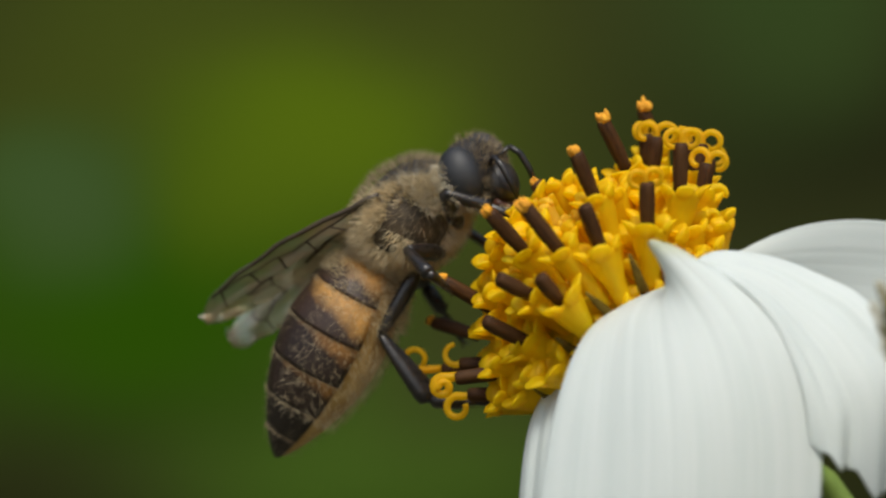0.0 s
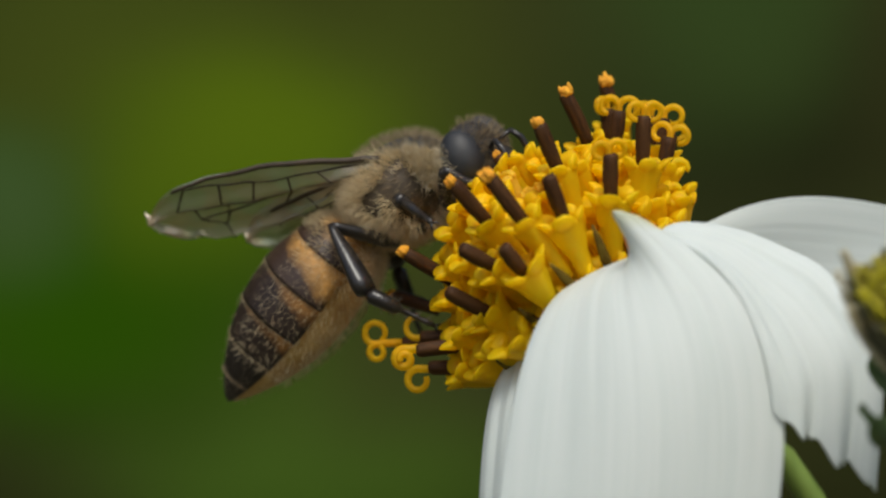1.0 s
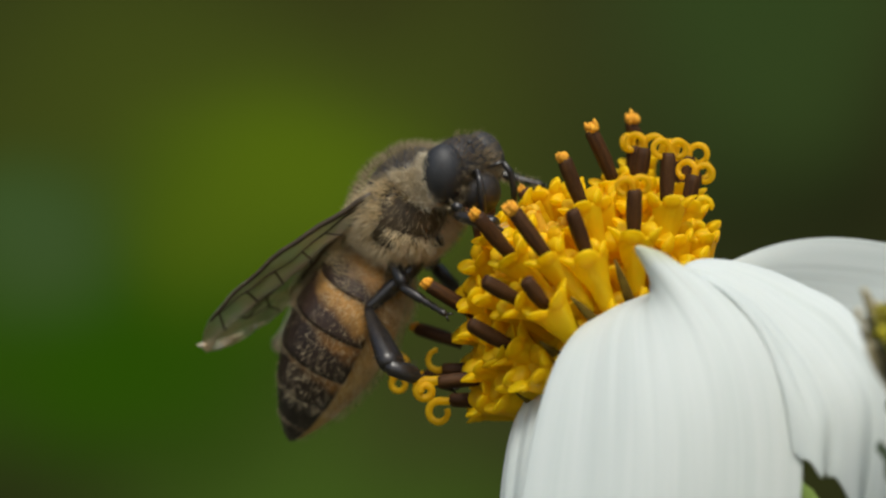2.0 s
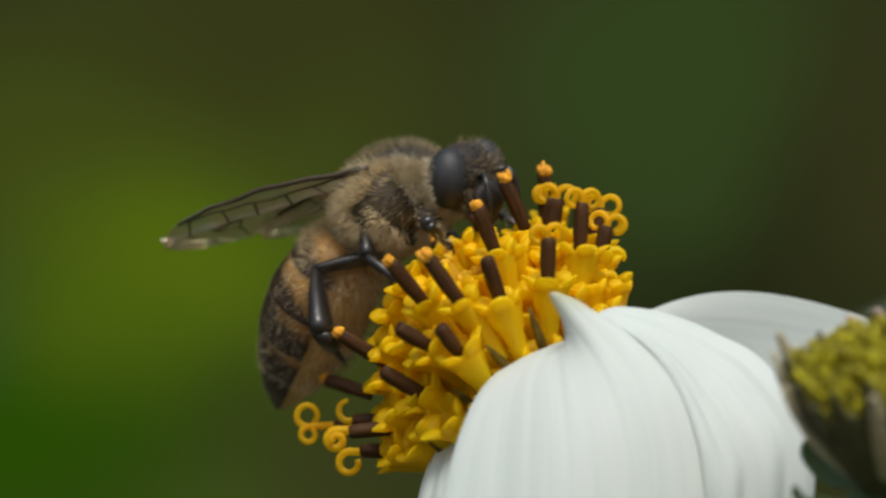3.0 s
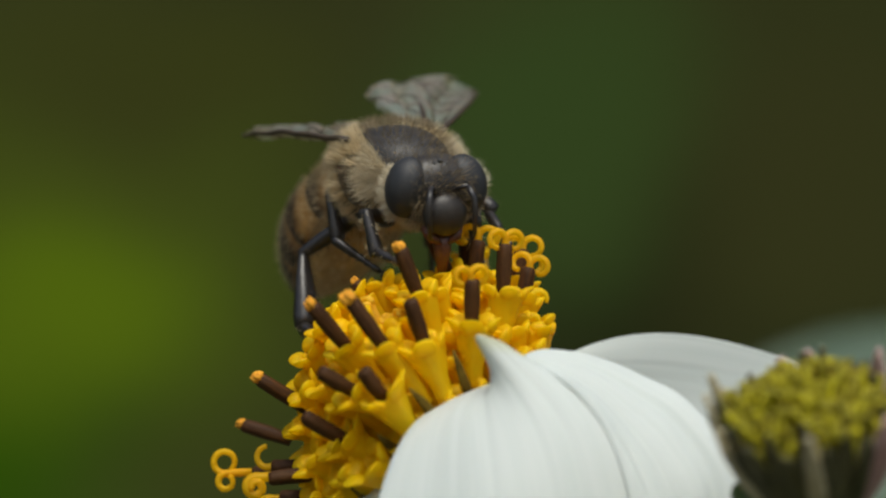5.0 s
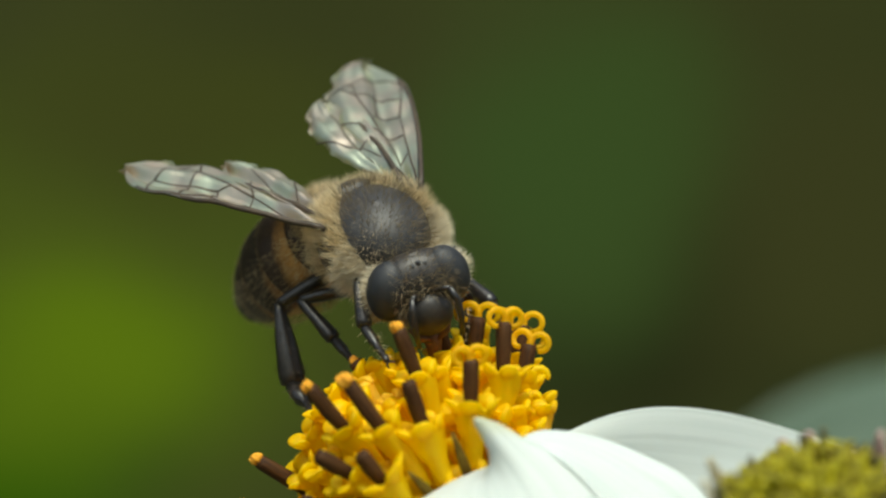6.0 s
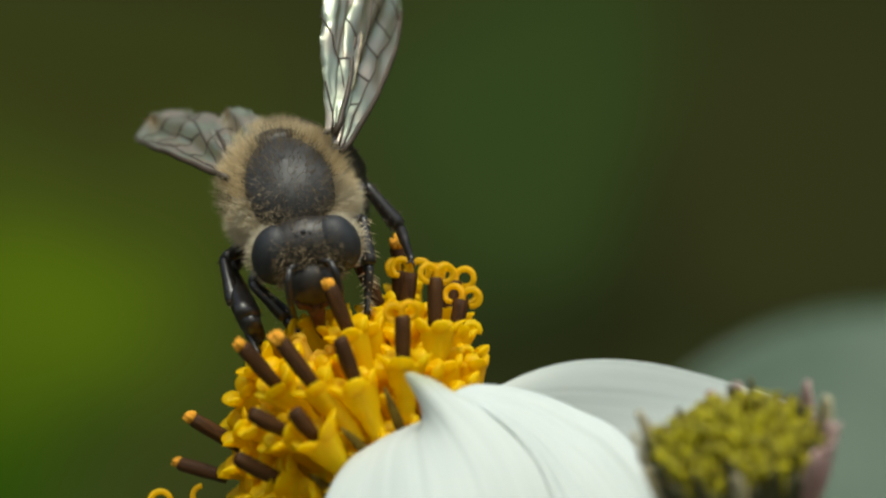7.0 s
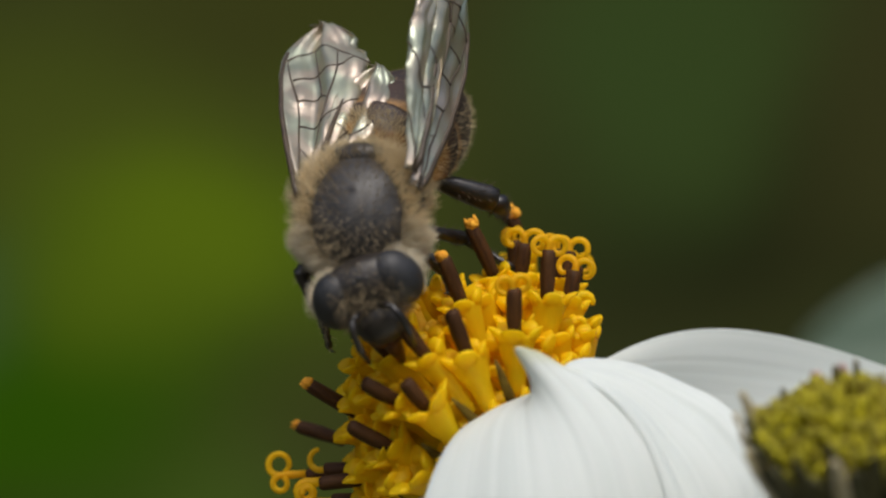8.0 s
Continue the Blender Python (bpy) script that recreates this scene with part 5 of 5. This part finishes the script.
    stance(5.5, (2.68, 0.36, 6.72), (0.34, -0.91, -0.24), (-0.06, -0.28, 0.96), (-0.13, 0.85, -0.51), (0.06, -0.98, -0.20),
           ((-0.68, 0.73, 0.09), (0.00, -0.65, 0.76)), ((0.36, 0.84, 0.41), (0.11, -0.53, 0.84)),
           feet={("hind", "right"): ((-0.15, 1.69, 4.25), (-0.11, 0.96, 1.71), (0.49, -1.23, 0.98)), ("mid", "right"): ((0.39, 0.15, 5.81), (1.50, 0.22, 4.52), (3.06, -0.46, 3.78)), ("fore", "right"): ((1.61, -1.66, 4.94), (2.53, -1.62, 3.74), (3.35, -2.90, 3.29)), ("mid", "left"): ((5.32, 1.04, 6.10), (5.83, -0.32, 5.16), (5.71, -2.05, 4.40))})
    stance(5.7, (1.96, -0.02, 7.06), (0.42, -0.82, -0.38), (-0.14, -0.48, 0.86), (-0.36, 0.82, -0.44), (0.20, -0.92, -0.33),
           ((-0.78, 0.62, 0.05), (0.00, -0.57, 0.82)), ((0.20, 0.89, 0.41), (0.10, -0.91, 0.40)),
           feet={("hind", "right"): ((-0.47, 1.45, 4.50), (-0.41, 1.54, 1.88), (-0.05, -0.65, 1.01)), ("mid", "right"): ((0.04, 0.75, 4.56), (0.92, 0.36, 3.15), (1.59, -1.29, 2.54)), ("fore", "right"): ((1.53, -1.82, 4.81), (1.77, -2.81, 3.68), (2.50, -4.04, 3.01)), ("mid", "left"): ((4.78, 0.88, 6.41), (5.56, 0.15, 5.07), (5.61, -1.29, 3.86))})
    stance(6.0, (2.42, -0.44, 7.01), (0.49, -0.64, -0.59), (-0.11, -0.72, 0.69), (-0.45, 0.81, -0.36), (0.30, -0.84, -0.45),
           ((-0.85, 0.48, 0.23), (0.00, -0.62, 0.78)), ((-0.06, 0.78, 0.63), (0.10, -0.96, 0.25)),
           feet={("hind", "right"): ((-0.20, 1.05, 4.92), (-0.13, 1.14, 2.30), (0.58, -0.84, 1.20)), ("mid", "right"): ((0.40, 0.50, 5.21), (1.15, 0.04, 3.76), (1.82, -1.46, 2.85)), ("fore", "right"): ((1.85, -1.83, 5.42), (2.02, -2.31, 4.00), (2.69, -3.22, 2.92)), ("mid", "left"): ((5.44, 0.75, 6.00), (6.21, -0.34, 4.92), (6.28, -1.92, 3.91))})
    stance(6.5, (2.61, -0.45, 7.03), (0.29, -0.72, -0.63), (-0.15, -0.68, 0.72), (-0.40, 0.88, -0.24), (0.12, -0.86, -0.50),
           ((-0.68, 0.71, 0.21), (0.00, -0.89, 0.46)), ((0.22, 0.70, 0.68), (0.10, -0.96, 0.25)),
           feet={("hind", "right"): ((-0.01, 1.24, 4.87), (-0.10, 0.71, 2.32), (0.53, -1.31, 1.21)), ("mid", "right"): ((0.33, 0.58, 5.08), (0.62, 0.28, 3.43), (1.12, 0.32, 1.66)), ("fore", "right"): ((1.38, -1.65, 4.71), (1.83, -2.48, 3.53), (2.66, -3.44, 2.61)), ("mid", "left"): ((5.19, 0.46, 7.11), (5.95, -0.51, 5.92), (6.12, -1.77, 4.56))})
    stance(6.7, (1.08, -0.84, 7.25), (0.10, -0.83, -0.54), (-0.23, -0.55, 0.80), (0.04, 1.00, -0.09), (0.00, -0.94, -0.35),
           ((-0.31, 0.95, 0.04), (0.00, -0.78, 0.62)), ((0.45, 0.77, 0.46), (0.89, -0.35, 0.30)),
           feet={("hind", "right"): ((-1.02, 0.35, 4.99), (-0.90, -0.95, 2.88), (-0.30, -1.00, 1.67)), ("mid", "right"): ((-0.55, -0.21, 4.39), (-0.09, -0.72, 2.84), (0.52, -2.22, 1.88)), ("fore", "right"): ((0.52, -2.04, 4.18), (1.20, -3.03, 3.25), (2.19, -4.11, 2.68)), ("mid", "left"): ((3.86, -0.25, 7.06), (5.07, -0.25, 5.88), (5.50, -1.54, 4.59)), ("fore", "left"): ((3.35, -1.62, 6.91), (4.42, -1.60, 5.85), (5.37, -2.12, 4.73))})
    stance(7.0, (1.77, -1.23, 7.01), (0.22, -0.63, -0.74), (-0.14, -0.77, 0.62), (0.13, 0.99, -0.03), (0.08, -0.83, -0.56),
           ((-0.43, 0.86, 0.29), (0.00, -0.91, 0.42)), ((0.31, 0.61, 0.73), (0.90, -0.40, 0.20)),
           feet={("hind", "right"): ((0.19, -0.55, 4.65), (0.53, -2.61, 2.98), (1.08, -0.70, 1.67)), ("mid", "right"): ((-0.11, -0.99, 4.89), (0.11, -1.82, 3.41), (0.88, -2.22, 1.76)), ("fore", "right"): ((0.71, -1.89, 4.11), (1.74, -1.87, 3.00), (2.47, -1.97, 1.63)), ("mid", "left"): ((4.31, -0.24, 7.29), (5.42, -0.22, 5.99), (5.67, -1.66, 4.80)), ("fore", "left"): ((4.07, -1.98, 6.09), (4.27, -2.22, 4.61), (4.23, -2.14, 3.06))})
    stance(7.2, (0.76, -2.45, 6.63), (0.14, -0.56, -0.81), (-0.14, -0.83, 0.55), (0.35, 0.92, 0.18), (0.04, -0.66, -0.75),
           ((-0.35, 0.86, 0.37), (-0.10, -0.90, 0.42)), ((0.32, 0.69, 0.65), (0.87, -0.46, 0.18)),
           feet={("mid", "right"): ((-0.66, 0.46, 4.20), (0.16, 0.51, 2.67), (0.92, -0.53, 1.30)), ("mid", "left"): ((3.25, 0.07, 7.44), (4.54, 0.07, 6.29), (5.54, -0.74, 4.93)), ("fore", "left"): ((3.42, -1.21, 5.88), (3.85, -1.15, 4.43), (4.01, -1.93, 3.06))})
    stance(7.5, (0.46, -4.47, 5.81), (-0.12, -0.47, -0.87), (-0.16, -0.86, 0.49), (0.42, 0.85, 0.30), (0.16, -0.72, -0.67),
           ((0.02, 0.84, 0.54), (-0.21, -0.93, 0.31)), ((0.31, 0.64, 0.70), (0.97, -0.22, 0.10)),
           feet={("mid", "right"): ((-0.88, -0.38, 5.13), (-0.49, -1.45, 3.80), (0.23, -0.19, 2.57)), ("hind", "right"): ((-0.52, -0.85, 6.38), (-0.17, 1.21, 4.67), (0.40, 2.87, 3.03)), ("mid", "left"): ((3.58, 0.60, 5.89), (4.94, 0.57, 4.80), (5.44, -0.99, 3.82)), ("hind", "left"): ((4.00, 0.83, 7.80), (5.10, -0.50, 5.71), (5.70, 1.78, 5.27)), ("fore", "left"): ((2.86, -0.91, 4.90), (3.19, -1.95, 3.80), (3.45, -3.22, 2.87))},
           crown=(-0.38, -0.55, 0.74))
    stance(8.0, (0.46, -5.10, 5.17), (-0.00, -0.43, -0.90), (-0.16, -0.89, 0.42), (0.38, 0.84, 0.40), (0.16, -0.72, -0.67),
           ((-0.08, 0.72, 0.68), (-0.21, -0.93, 0.31)), ((0.22, 0.65, 0.73), (0.97, -0.22, 0.10)),
           feet={("mid", "right"): ((-0.68, -0.45, 4.27), (-0.28, -1.63, 3.04), (0.44, -0.30, 1.89)), ("hind", "right"): ((-0.31, -1.01, 5.52), (0.04, 1.11, 3.88), (0.61, 2.84, 2.32)), ("mid", "left"): ((3.55, 0.57, 5.79), (4.86, 0.55, 4.63), (5.16, -1.10, 3.74)), ("hind", "left"): ((3.80, 0.75, 7.52), (4.79, -1.07, 5.80), (5.30, 1.21, 5.24)), ("fore", "left"): ((2.79, -1.17, 4.68), (3.13, -2.12, 3.50), (3.19, -3.53, 2.75))},
           crown=(-0.38, -0.55, 0.74))
    walk(honey_bee, rows["bee"])
    walk(bee_head, rows["head"])
    walk(bee_abdomen, rows["abdomen"])
    for key in ("right", "left"):
        walk(bee_wings[key], rows[key])
    for key, lists in leg_rows.items():
        for ob, lst in zip(bee_legs[key], lists):
            walk(ob, lst)


motions()
